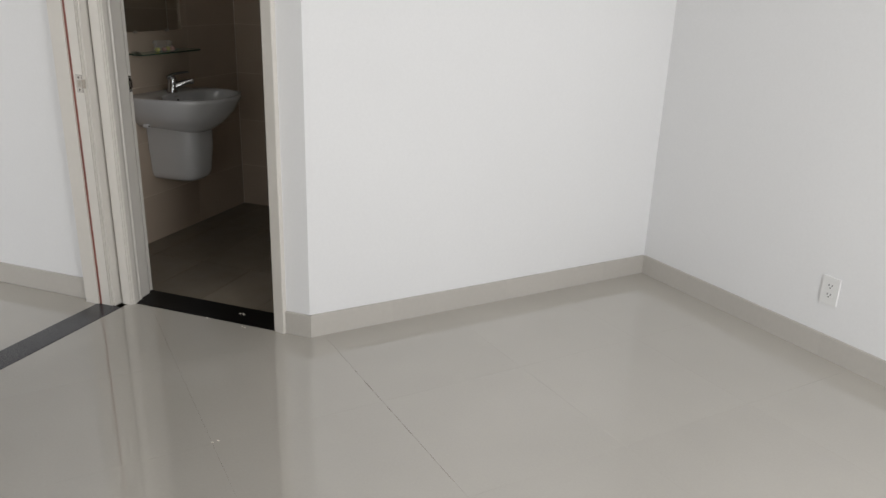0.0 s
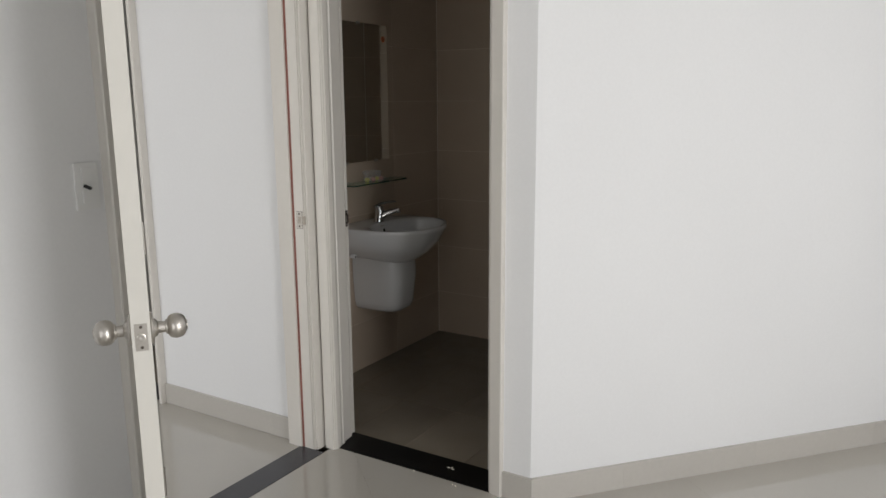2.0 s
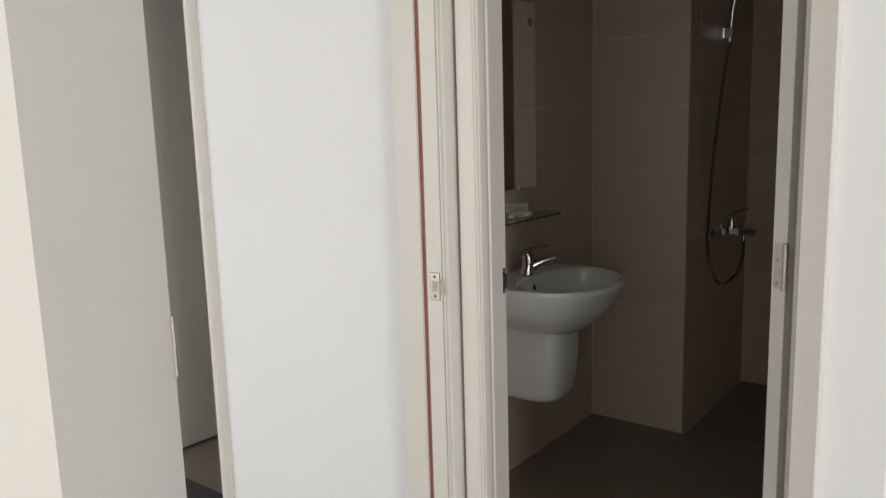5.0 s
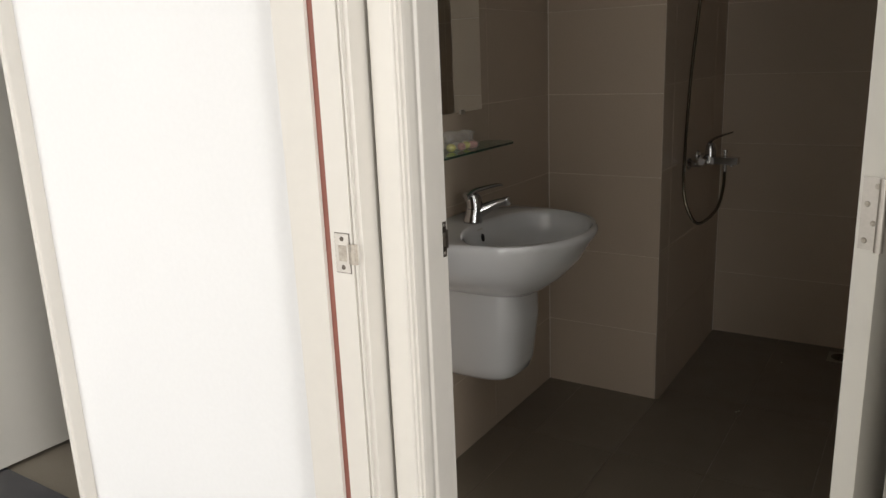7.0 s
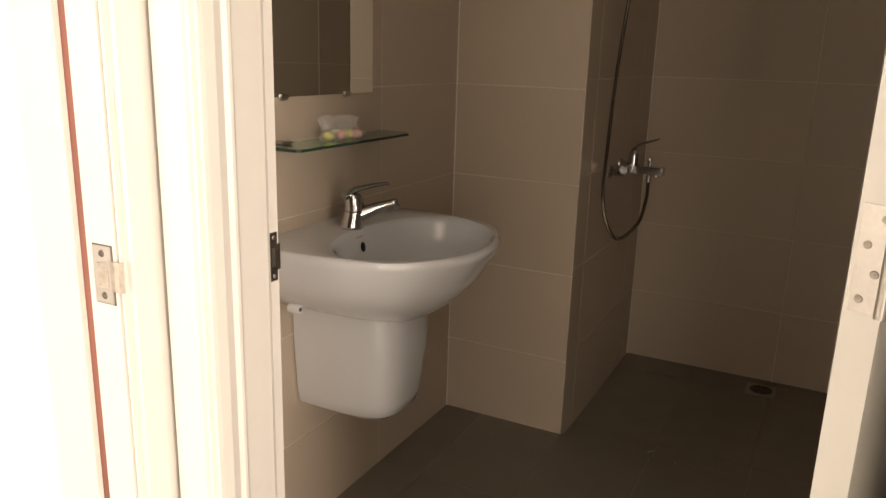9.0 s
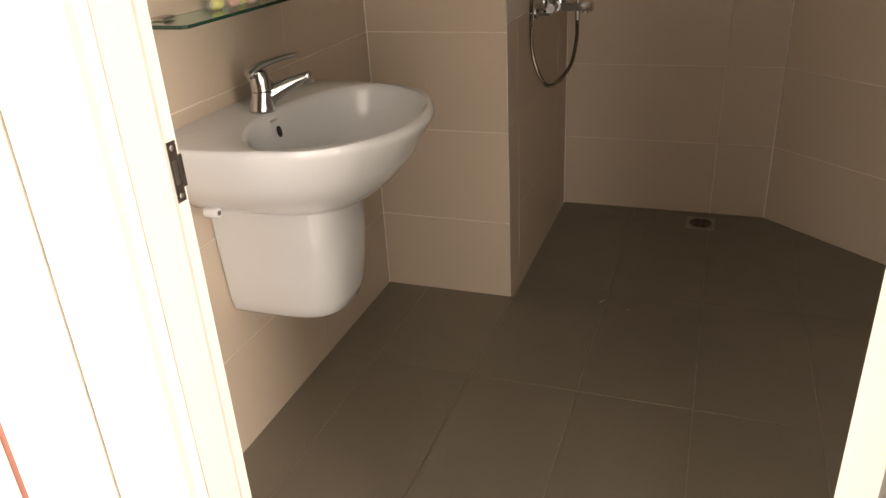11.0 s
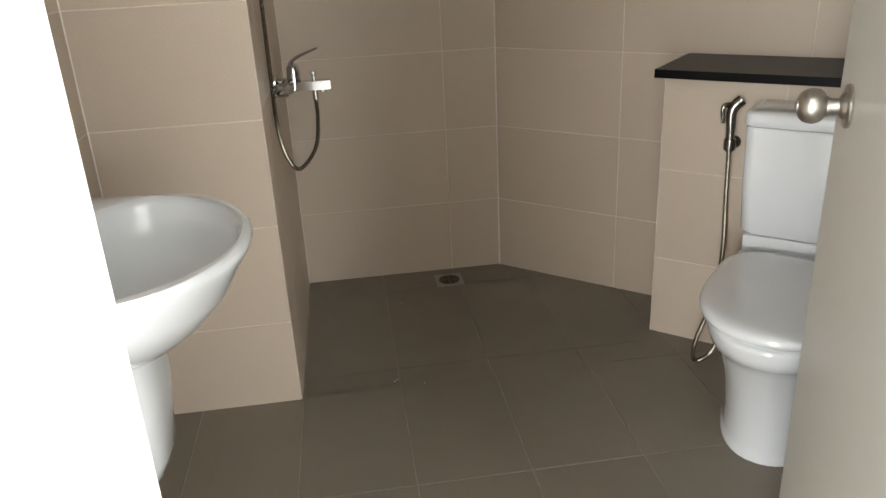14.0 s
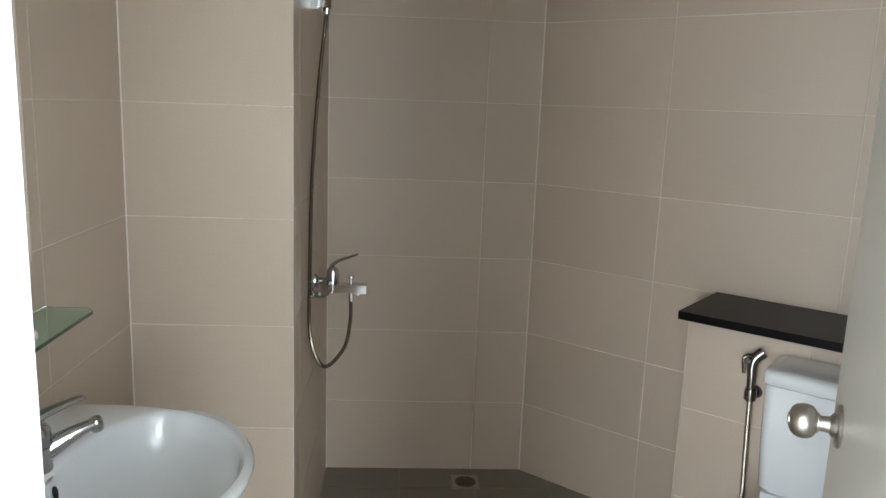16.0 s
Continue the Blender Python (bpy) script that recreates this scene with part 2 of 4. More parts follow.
structure("wall_hall_back", boxes((-5.6, -4.18, -4.1, -3.98, 0, H), (-1.62, -1.045, -4.1, -3.98, 0, H), (-4.18, -1.62, -4.1, -3.98, 2.36, H), (-4.18, -1.62, -4.1, -3.98, 0, 0.24)),
          WALL, "plain unseen white wall with an opening for light", "wall")
structure("wall_hall_left", boxes((-5.72, -5.6, -4.1, 0.1, 0, H)), WALL, "plain white hall wall", "wall")
bm = boxes((-1.52, -1.415, 0.10, 2.66, 0, H), (-1.415, -0.977, 1.655, 2.66, 0, H), (-0.977, 0.2, 2.557, 2.66, 0, H))
wall_bath = structure("wall_bath_back", bm, WALL, "masonry wall behind the bathroom tiles", "wall")
bm = bmesh.new()
prism(bm, [uv(1.808, 0.08)[:2], uv(2.0, 0.08)[:2], uv(2.0, 1.95)[:2], uv(1.808, 1.95)[:2]], 0, H)
wall_bath_c = structure("wall_bath_slanted", bm, WALL, "masonry wall behind the slanted bathroom tiles", "wall")
structure("wall_second_bath", boxes((-3.5, -3.4, 0.10, 2.2, 0, H), (-3.4, -1.52, 2.1, 2.2, 0, H)), WALL, "plain wall of the room off the hall", "wall")

bm = boxes((-5.8, 5.0, -4.2, 2.9, H, H + 0.12))
structure("ceiling", bm, CEIL, "plain white painted ceiling", "ceiling")
bm = bmesh.new()
prism(bm, [(-1.42, 0.10), (-0.06, 0.10), uv(1.82, 0.11)[:2], uv(1.82, 1.83)[:2], (-0.2, 2.56), (-1.42, 2.56)], 2.42, 2.47)
structure("ceiling_bath", bm, CEIL, "plain white bathroom ceiling", "ceiling")

# ---- floors ----
bm = bmesh.new()
prism(bm, [(-0.93, -3.9), (5.0, -3.9), (5.0, -1.3), uv(1.95, -0.0)[:2], uv(1.95, 0.03)[:2], (-0.05, 0.0), (-0.93, 0.0)], -0.14, -0.0094)
floor_bed = structure("floor_bedroom", bm, JOINT, "polished greige porcelain tile floor", "floor")
floor_hall = structure("floor_hall", boxes((-5.7, -1.03, -4.1, -0.02, -0.14, -0.0012)), FLOOR, "polished greige porcelain tile floor of the hall", "floor")
floor_bath = structure("floor_bath", bmesh.new(), FGROUT, "matt dark taupe tile floor, lower in the shower", "floor")
bm = bmesh.new()
prism(bm, [(-1.42, 0.10), (0.3, 0.10), (1.3, 1.3), (0.40, 1.9), (0.207, 1.826), (0.0, 1.652), (-0.97, 1.652), (-1.42, 1.652)], -0.12, -0.0068)
prism(bm, [(-0.97, 1.652), (0.0, 1.652), (0.207, 1.826), (0.35, 2.15), (-0.15, 2.57), (-0.97, 2.57)], -0.12, -0.0250)
bm.to_mesh(floor_bath.data)
bm.free()
floor_two = structure("floor_second_bath", boxes((-3.45, -1.5, 0.10, 2.15, -0.12, -0.004)), FTILE, "dark taupe tile floor of the room off the hall", "floor")

# door thresholds
bm = boxes((-0.928, -0.18, 0.0, 0.150, -0.10, 0.004))
structure("threshold_bath", bevel(bm, 0.002), GRANITE, "polished black granite threshold with specks of plaster", "threshold")
bm = boxes((-1.045, -0.92, -0.93, -0.0675, -0.10, 0.002))
structure("threshold_bedroom", bevel(bm, 0.001), STRIP, "dark grey granite strip under the bedroom door", "threshold")
bm = boxes((-2.77, -1.96, -0.04, 0.10, -0.10, 0.003))
structure("threshold_hall", bevel(bm, 0.001), STRIP, "dark grey granite strip in the hall doorway", "threshold")

# ---- door frames ----
# casing section: distance from the opening's edge, thickness off the wall
CASING = [(0.0, 0.0), (0.0, 0.008), (0.006, 0.013), (0.012, 0.013), (0.016, 0.020), (0.028, 0.023), (0.031, 0.029), (0.036, 0.029), (0.039, 0.035),
          (0.043, 0.037), (0.062, 0.037), (0.066, 0.033), (0.066, 0.0)]


def casing(parent, origin, along, out, height, name="casing", scale=1.0):
    """An upright moulding: origin at the opening's edge, along goes away from the opening, out off the wall."""
    bm = bmesh.new()
    along, out = Vector(along), Vector(out)
    pts = [Vector(origin) + along * (a * scale) + out * b for a, b in CASING]
    prism(bm, [(p.x, p.y) for p in pts], 0.0, height)
    return part(name, bm, TRIM, parent)


def door_head(parent, x0, x1, y0, y1, z0=DOOR_H, z1=DOOR_H + 0.03, name="head"):
    return part(name, boxes((x0, x1, y0, y1, z0, z1)), TRIM, parent)


frame_bath = tagged(empty("door_frame"), "cream painted wooden bathroom door frame with moulded casing", "door frame", kind="structure")
part("casing", prism(bmesh.new(), [(-0.947, 0.012), (-0.947, -0.021), (-0.944, -0.025), (-0.901, -0.025), (-0.899, -0.023), (-0.898, -0.019), (-0.894, -0.018), (-0.893, -0.012), (-0.889, -0.011),
                                   (-0.888, -0.004), (-0.888, 0.012)], 0, DOOR_H + 0.06), TRIM, frame_bath)
part("casing", prism(bmesh.new(), [(-0.168, 0.012), (-0.168, 0.003), (-0.165, -0.002), (-0.150, -0.005), (-0.124, -0.011), (-0.1185, -0.0125), (-0.1150, -0.011), (-0.1135, -0.007), (-0.1135, 0.012)], 0, DOOR_H + 0.06), TRIM, frame_bath)
part("jamb", prism(bmesh.new(), [(-0.945, 0.0125), (-0.8895, 0.0125), (-0.894, 0.029), (-0.899, 0.031), (-0.8935, 0.038), (-0.8935, 0.043), (-0.898, 0.050), (-0.905, 0.052), (-0.912, 0.116), (-0.918, 0.1165),
                                 (-0.940, 0.118), (-0.940, 0.1395), (-0.929, 0.140), (-0.929, 0.157), (-0.945, 0.157)], 0, DOOR_H + 0.03),
     TRIM, frame_bath)
part("jamb", prism(bmesh.new(), [(-0.145, 0.004), (-0.168, 0.004), (-0.176, 0.012), (-0.180, 0.105), (-0.168, 0.106), (-0.168, 0.157), (-0.145, 0.157)], 0, DOOR_H + 0.03),
     TRIM, frame_bath)
door_head(frame_bath, -0.924, -0.169, 0.013, 0.156)
part("head_casing", bevel(boxes((-0.94, -0.108, -0.022, 0.012, DOOR_H, DOOR_H + 0.066)), 0.003), TRIM, frame_bath)
bm = boxes((-0.9305, -0.9278, 0.1400, 0.1535, 0.935, 1.003))
box(bm, -0.9305, -0.9270, 0.1530, 0.1585, 0.950, 0.986)
strike = part("strike_plate", bevel(bm, 0.0006, 1), DARKSTEEL, frame_bath, "tarnished steel strike plate")
part("strike_hole", boxes((-0.9285, -0.9274, 0.1425, 0.1490, 0.955, 0.982)), STEEL, strike)
for z in (0.942, 0.996):
    part("screw", lathe(bmesh.new(), [(0.0001, 0.0), (0.0034, 0.0), (0.0026, 0.0012), (0.0001, 0.0013)], Matrix.Translation((-0.9278, 0.1465, z)) @ pose(0, 0, 0, 0, 90, 0), 12), STEEL, strike)

frame_bed = tagged(empty("door_frame"), "cream painted wooden bedroom door frame with a red-brown gap strip", "door frame", kind="structure")
part("jamb", prism(bmesh.new(), [(-1.021, -0.068), (-0.974, -0.068), (-0.974, -0.064), (-0.970, -0.064), (-0.970, -0.067), (-0.966, -0.067), (-0.966, -0.060),
                                 (-0.958, -0.058), (-0.956, -0.030), (-0.956, 0.012), (-1.021, 0.012)], 0, DOOR_H + 0.03), TRIM, frame_bed)
part("door_stop", bevel(boxes((-1.106, -1.034, -0.074, -0.034, 0, DOOR_H + 0.03)), 0.006, 3), TRIM, frame_bed)
part("gap_strip", boxes((-1.036, -1.019, -0.0665, -0.031, 0.0, DOOR_H)), RED, frame_bed, "red-brown strip in the gap")
strike = part("strike_plate", bevel(boxes((-1.010, -0.980, -0.0698, -0.0675, 0.953, 1.021)), 0.0006, 1), STEEL, frame_bed, "satin steel strike plate")
# slightly larger dark backing imitates the thin shadow around the plate
part("recess", boxes((-1.0114, -0.9786, -0.0686, -0.0670, 0.9516, 1.0224)), DARKSTEEL, strike)
bm = bmesh.new()
tongue = [(-0.982, -0.0700), (-0.974, -0.0716), (-0.967, -0.0708), (-0.963, -0.0672), (-0.9645, -0.0660), (-0.968, -0.0690), (-0.974, -0.0700), (-0.982, -0.0685)]
prism(bm, tongue, 0.969, 1.005)
part("lip", bm, DULL, strike, "curved steel lip")
part("strike_hole", boxes((-1.003, -0.986, -0.0705, -0.0685, 0.973, 1.001)), DULL, strike)
for z in (0.962, 1.012):
    part("screw", lathe(bmesh.new(), [(0.0001, 0.0), (0.0045, 0.0), (0.0035, 0.0015), (0.0001, 0.0016)], Matrix.Translation((-0.995, -0.0697, z)) @ pose(0, 0, 0, 90), 12), DARKSTEEL, strike)
part("jamb", boxes((-1.045, -0.92, -0.93, -0.90, 0, DOOR_H + 0.03)), TRIM, frame_bed)
casing(frame_bed, (-0.92, -0.905), (0, -1), (1, 0), DOOR_H + 0.06, scale=1.0)
casing(frame_bed, (-1.045, -0.905), (0, -1), (-1, 0), DOOR_H + 0.06, scale=1.0)
part("head", boxes((-1.044, -0.921, -0.90, -0.069, DOOR_H, DOOR_H + 0.03)), TRIM, frame_bed)

frame_hall = tagged(empty("door_frame"), "cream painted wooden door frame off the hall", "door frame", kind="structure")
casing(frame_hall, (-1.992, -0.035), (1, 0), (0, -1), DOOR_H + 0.06, scale=0.75)
casing(frame_hall, (-2.768, -0.035), (-1, 0), (0, -1), DOOR_H + 0.06)
part("jamb", boxes((-2.005, -1.975, -0.036, 0.101, 0, DOOR_H + 0.03)), TRIM, frame_hall)
part("jamb", boxes((-2.785, -2.757, -0.036, 0.101, 0, DOOR_H + 0.03)), TRIM, frame_hall)
part("head", boxes((-2.757, -2.005, -0.034, 0.099, DOOR_H, DOOR_H + 0.03)), TRIM, frame_hall)


# ---- doors ----
def knob_profile():
    return [(0.0001, 0.0), (0.0335, 0.0), (0.0345, 0.003), (0.033, 0.006), (0.021, 0.0075), (0.019, 0.012), (0.0128, 0.016), (0.0122, 0.030), (0.016, 0.031), (0.016, 0.034), (0.0215, 0.037),
            (0.0255, 0.042), (0.0275, 0.050), (0.0270, 0.058), (0.0245, 0.065), (0.0195, 0.0705), (0.012, 0.0735), (0.0105, 0.0735), (0.010, 0.0755), (0.0001, 0.076)]


def knob(parent, place, out, label="round satin steel knob", rose=1.0):
    z = Vector(out).normalized()
    x = Vector((0, 0, 1))
    y = z.cross(x)
    m = Matrix((x, y, z)).transposed().to_4x4()
    m.translation = place
    return part("knob", lathe(bmesh.new(), [(r * (rose if h < 0.012 else 1), h) for r, h in knob_profile()], m, 32), STEEL, parent, label, smooth=40)


def door_leaf(name, hinge, angle, length, thick, label, knob_z, side=1, knobs=(1, 1), plate=True, backset=0.062):
    """A flush door: local x runs from the hinge to the free edge, y across the thickness (0 to side * thick)."""
    thing = empty(name, Matrix.Translation((hinge[0], hinge[1], 0)) @ pose(0, 0, 0, 0, 0, angle))
    m = thing.matrix_world.copy()
    lo, hi = sorted((0.0, side * thick))
    bm = bmesh.new()
    box(bm, 0.002, length, lo, hi, 0.008, DOOR_H - 0.004, m)
    bevel(bm, 0.002, 2)
    part("leaf", bm, LEAF, thing)
    q = m.to_3x3()
    if knobs[0]:
        knob(thing, m @ Vector((length - backset, hi, knob_z)), q @ Vector((0, 1, 0)))
    if knobs[1]:
        knob(thing, m @ Vector((length - backset, lo, knob_z)), q @ Vector((0, -1, 0)))
    if plate:
        mid = (lo + hi) / 2
        bm = bmesh.new()
        box(bm, length - 0.001, length + 0.0012, mid - 0.0125, mid + 0.0125, knob_z - 0.029, knob_z + 0.029, m)
        part("latch_plate", bm, STEEL, thing, "satin steel latch plate")
        lathe_m = m @ Matrix.Translation((length + 0.0008, mid, knob_z)) @ pose(0, 0, 0, 0, 90, 0)
        part("latch_bolt", lathe(bmesh.new(), [(0.0001, 0), (0.0095, 0), (0.009, 0.003), (0.006, 0.004), (0.0001, 0.002)], lathe_m, 20), STEEL, thing, smooth=40)
        for dz in (-0.022, 0.022):
            lm = m @ Matrix.Translation((length + 0.0010, mid, knob_z + dz)) @ pose(0, 0, 0, 0, 90, 0)
            part("screw", lathe(bmesh.new(), [(0.0001, 0), (0.0035, 0), (0.003, 0.0008), (0.0001, 0.0009)], lm, 10), DARKSTEEL, thing)
    return tagged(thing, label, "door"), m


bed_angle = -36.5
bed_dir = Vector((math.cos(radians(bed_angle)), math.sin(radians(bed_angle)), 0))
bed_n = Vector((-bed_dir.y, bed_dir.x, 0))
bed_free = Vector((-0.264, -1.362, 0))
bed_hinge = bed_free - bed_dir * 0.80 - bed_n * 0.019
bed_door, _ = door_leaf("bedroom_door", bed_hinge, bed_angle, 0.80, 0.038, "open cream flush bedroom door with round steel knobs", 0.978)
for z in (0.25, 1.05, 1.82):
    p = bed_hinge + bed_n * 0.038
    part("hinge", lathe(bmesh.new(), [(0.0001, -0.05), (0.006, -0.05), (0.006, 0.05), (0.0001, 0.05)], Matrix.Translation((p.x, p.y, z)), 12), STEEL, bed_door)

bath_angle = 65.2
bath_door, bath_m = door_leaf("bathroom_door", (-0.218, 0.126), bath_angle, 0.715, 0.034, "open cream flush bathroom door with round steel knobs", 0.996, backset=0.089)
for z in (0.28, 1.074, 1.80):
    bm = bmesh.new()
    box(bm, 0.0006, 0.0026, 0.003, 0.029, z - 0.05, z + 0.05, bath_m)
    hp = part("hinge_plate", bm, STEEL, bath_door, "satin steel hinge plate with four screws")
    for i, (yy, dz) in enumerate(((0.009, 0.038), (0.021, 0.013), (0.011, -0.013), (0.021, -0.038))):
        lm = bath_m @ Matrix.Translation((0.0007, yy, z + dz)) @ pose(0, 0, 0, 0, -90, 0)
        part("screw", lathe(bmesh.new(), [(0.0001, 0), (0.0042, 0), (0.0036, 0.0010), (0.0012, 0.0006), (0.0001, 0.0004)], lm, 14), DULL, hp)
    lm = bath_m @ Matrix.Translation((-0.004, -0.002, z))
    part("pin", lathe(bmesh.new(), [(0.0001, -0.05), (0.006, -0.05), (0.006, 0.05), (0.0001, 0.05)], lm, 14), STEEL, hp, smooth=40)

hall_door, hall_m = door_leaf("hall_door", (-2.757, 0.075), 88.5, 0.74, 0.038, "open cream flush door in the room off the hall", 0.985, side=-1, knobs=(0, 0), plate=False)
for z in (0.27, 1.08, 1.80):
    bm = bmesh.new()
    box(bm, -0.016, 0.018, -0.0415, -0.0375, z - 0.05, z + 0.05, hall_m)
    hp = part("hinge", bm, STEEL, hall_door, "steel butt hinge")
    lathe_m = hall_m @ Matrix.Translation((-0.001, -0.042, z))
    part("pin", lathe(bmesh.new(), [(0.0001, -0.05), (0.005, -0.05), (0.005, 0.05), (0.0001, 0.05)], lathe_m, 12), STEEL, hp)

# ---- ledge behind the toilet ----
bm = bmesh.new()
prism(bm, [uv(1.513, 0.09)[:2], uv(1.82, 0.09)[:2], uv(1.82, 1.047)[:2], uv(1.513, 1.047)[:2]], -0.03, 0.855)
ledge = structure("ledge_wall", bm, BGROUT, "low tiled ledge wall behind the toilet", "ledge")
bm = bmesh.new()
prism(bm, [uv(1.458, 0.125)[:2], uv(1.797, 0.125)[:2], uv(1.797, 1.072)[:2], uv(1.458, 1.072)[:2]], 0.856, 0.881)
tagged(part("ledge_top", bevel(bm, 0.006, 3), GRANITE, smooth=35), "polished black granite slab on the tiled ledge", "shelf slab")

# ---- washbasin ----
BX, BY = -1.405, 0.888


def basin_outline(grow, z, front=0.475, half=0.284, n=44):
    """The basin's outline seen from above: flat at the wall, round towards the room."""
    pts = []
    for i in range(n):
        a = -math.pi / 2 + math.pi * i / (n - 1)
        c, s = math.cos(a), math.sin(a)
        back = 0.10
        x = back + (front - back + grow) * abs(c) ** 0.82 if c > 1e-6 else back
        y = (half + grow) * math.copysign(abs(s) ** 0.92, s)
        pts.append((x, y))
    pts = [(0.0, -(half - 0.03) - grow * 0.5), (0.05, -(half - 0.006) - grow)] + pts + [(0.05, (half - 0.006) + grow), (0.0, (half - 0.03) + grow * 0.5)]
    pts += [(0.0, (half - 0.03) * (1 - 2 * k / 13)) for k in range(1, 13)]
    return [Vector((BX + max(p[0], 0.0), BY + p[1], z)) for p in pts]


def scaled_ring(share_x, share_y, z, lift=0.0):
    """The outline drawn in towards the wall, its two sides raised by lift."""
    base = basin_outline(0.0, z)
    return [Vector((BX + (p.x - BX) * share_x, BY + (p.y - BY) * share_y, z + lift * ((p.y - BY) / 0.284) ** 2)) for p in base]


basin = tagged(empty("washbasin", Matrix.Translation((BX, BY, 0.0))), "white porcelain wall-hung washbasin with a half pedestal", "washbasin")
RIM = 0.822
bm = bmesh.new()
under = [scaled_ring(0.57, 0.60, 0.620, 0.035), scaled_ring(0.64, 0.66, 0.626, 0.035), scaled_ring(0.72, 0.745, 0.648, 0.032), scaled_ring(0.815, 0.86, 0.683, 0.025), scaled_ring(0.912, 0.945, 0.735, 0.010),
         scaled_ring(0.968, 0.984, 0.784), scaled_ring(0.991, 0.996, 0.800), scaled_ring(0.997, 1.0, 0.809), scaled_ring(0.993, 0.997, 0.816), scaled_ring(0.980, 0.986, 0.8208), scaled_ring(0.965, 0.972, RIM)]
made = loft(bm, under, True, False)
n = len(made[-1])


def bowl_at(share, z, lift=0.0):
    """Inner bowl outline, matched to the rim's points one by one."""
    cx = BX + 0.272
    ring = []
    for v in made[-1]:
        d = Vector((v.co.x - cx, v.co.y - BY, 0))
        a = math.atan2(d.y, d.x)
        c, s = math.cos(a), math.sin(a)
        rx, ry = (0.179, 0.242) if c > 0 else (0.145, 0.242)
        r = 1.0 / math.sqrt((c / rx) ** 2 + (s / ry) ** 2)
        ring.append(Vector((cx + r * c * share, BY + r * s * share, z)))
    return ring


inner = [bowl_at(1.065, RIM - 0.0004), bowl_at(1.045, RIM - 0.0018), bowl_at(1.02, RIM - 0.0055), bowl_at(1.0, RIM - 0.012), bowl_at(0.982, 0.800), bowl_at(0.963, 0.781), bowl_at(0.928, 0.760), bowl_at(0.835, 0.738),
         bowl_at(0.74, 0.718), bowl_at(0.63, 0.703), bowl_at(0.48, 0.692), bowl_at(0.30, 0.684), bowl_at(0.12, 0.680)]
prev = made[-1]
for ring in inner:
    cur = [bm.verts.new(p) for p in ring]
    for i in range(n):
        j = (i + 1) % n
        bm.faces.new((prev[i], prev[j], cur[j], cur[i]))
    prev = cur
bm.faces.new(prev)
part("bowl", bm, PORCELAIN, basin, smooth=50)

bm = bmesh.new()
rings = []
for z, half, deep, rnd in ((0.66, 0.164, 0.274, 0.55), (0.54, 0.162, 0.278, 0.5), (0.47, 0.156, 0.270, 0.5), (0.398, 0.150, 0.262, 0.5), (0.369, 0.142, 0.252, 0.5), (0.353, 0.126, 0.234, 0.5),
                           (0.346, 0.100, 0.205, 0.5)):
    ring = []
    for i in range(25):
        a = -math.pi / 2 + math.pi * i / 24
        c, s = math.cos(a), math.sin(a)
        ring.append(Vector((BX + 0.004 + deep * max(c, 0) ** 0.42, BY + 0.014 + (half - 0.032) * math.copysign(abs(s) ** 0.62, s), z)))
    rings.append(ring)
loft(bm, rings[::-1])
part("half_pedestal", bm, PORCELAIN, basin, "white porcelain half pedestal", smooth=50)
bm = bmesh.new()
lathe(bm, [(0.0001, 0), (0.011, 0), (0.012, 0.004), (0.012, 0.026), (0.010, 0.030), (0.0001, 0.030)], Matrix.Translation((BX + 0.072, BY - 0.213, 0.668)) @ pose(0, 0, 0, 0, 90, 0), 18)
br = part("bracket", bm, PORCELAIN, basin, "small white fixing bracket", smooth=40)
part("bolt", lathe(bmesh.new(), [(0.0001, 0), (0.005, 0), (0.005, 0.002), (0.0001, 0.002)], Matrix.Translation((BX + 0.1015, BY - 0.213, 0.668)) @ pose(0, 0, 0, 0, 90, 0), 10), DARKSTEEL, br)
bm = bmesh.new()
hole_m = Matrix.Translation((BX + 0.1352, BY - 0.006, 0.776)) @ pose(0, 0, 0, 0, 80, 0)
lathe(bm, [(0.0001, 0), (0.012, 0), (0.012, 0.0028), (0.0001, 0.0028)], hole_m @ Matrix.Diagonal((1.0, 0.62, 1, 1)), 18)
part("overflow_hole", bm, BLACK, basin, "black overflow hole")
bm = bmesh.new()
box(bm, -0.0025, 0.0025, -0.014, 0.014, 0, 0.0028, Matrix.Translation((BX + 0.1282, BY - 0.012, 0.8020)) @ pose(0, 0, 0, 0, 76, 0))
part("maker_mark", bm, STEEL, basin)
lathe(bm := bmesh.new(), [(0.0001, 0), (0.021, 0), (0.020, 0.003), (0.014, 0.004), (0.0001, 0.002)], Matrix.Translation((BX + 0.275, BY, 0.6797)), 24)
part("waste", bm, CHROME, basin, "chrome waste", smooth=40)

# ---- basin tap ----
TAP = Matrix.Translation((-1.295, 0.872, 0.823)) @ pose(0, 0, 0, 0, 0, 40)
tap = tagged(empty("basin_tap", TAP), "chrome single-lever mixer tap on the washbasin", "tap")


def flat_bar(points, w0, w1, h0, h1, m, per=6, sides=16):
    """A tapering bar of oval section along local points."""
    path = smooth_path(points, per)
    rings = []
    for i, p in enumerate(path):
        t = i / (len(path) - 1)
        w, h = w0 + (w1 - w0) * t, h0 + (h1 - h0) * t
        rings.append([m @ (p + Vector((0, w * math.cos(2 * math.pi * k / sides), h * math.sin(2 * math.pi * k / sides)))) for k in range(sides)])
    bm = bmesh.new()
    loft(bm, rings)
    return bm


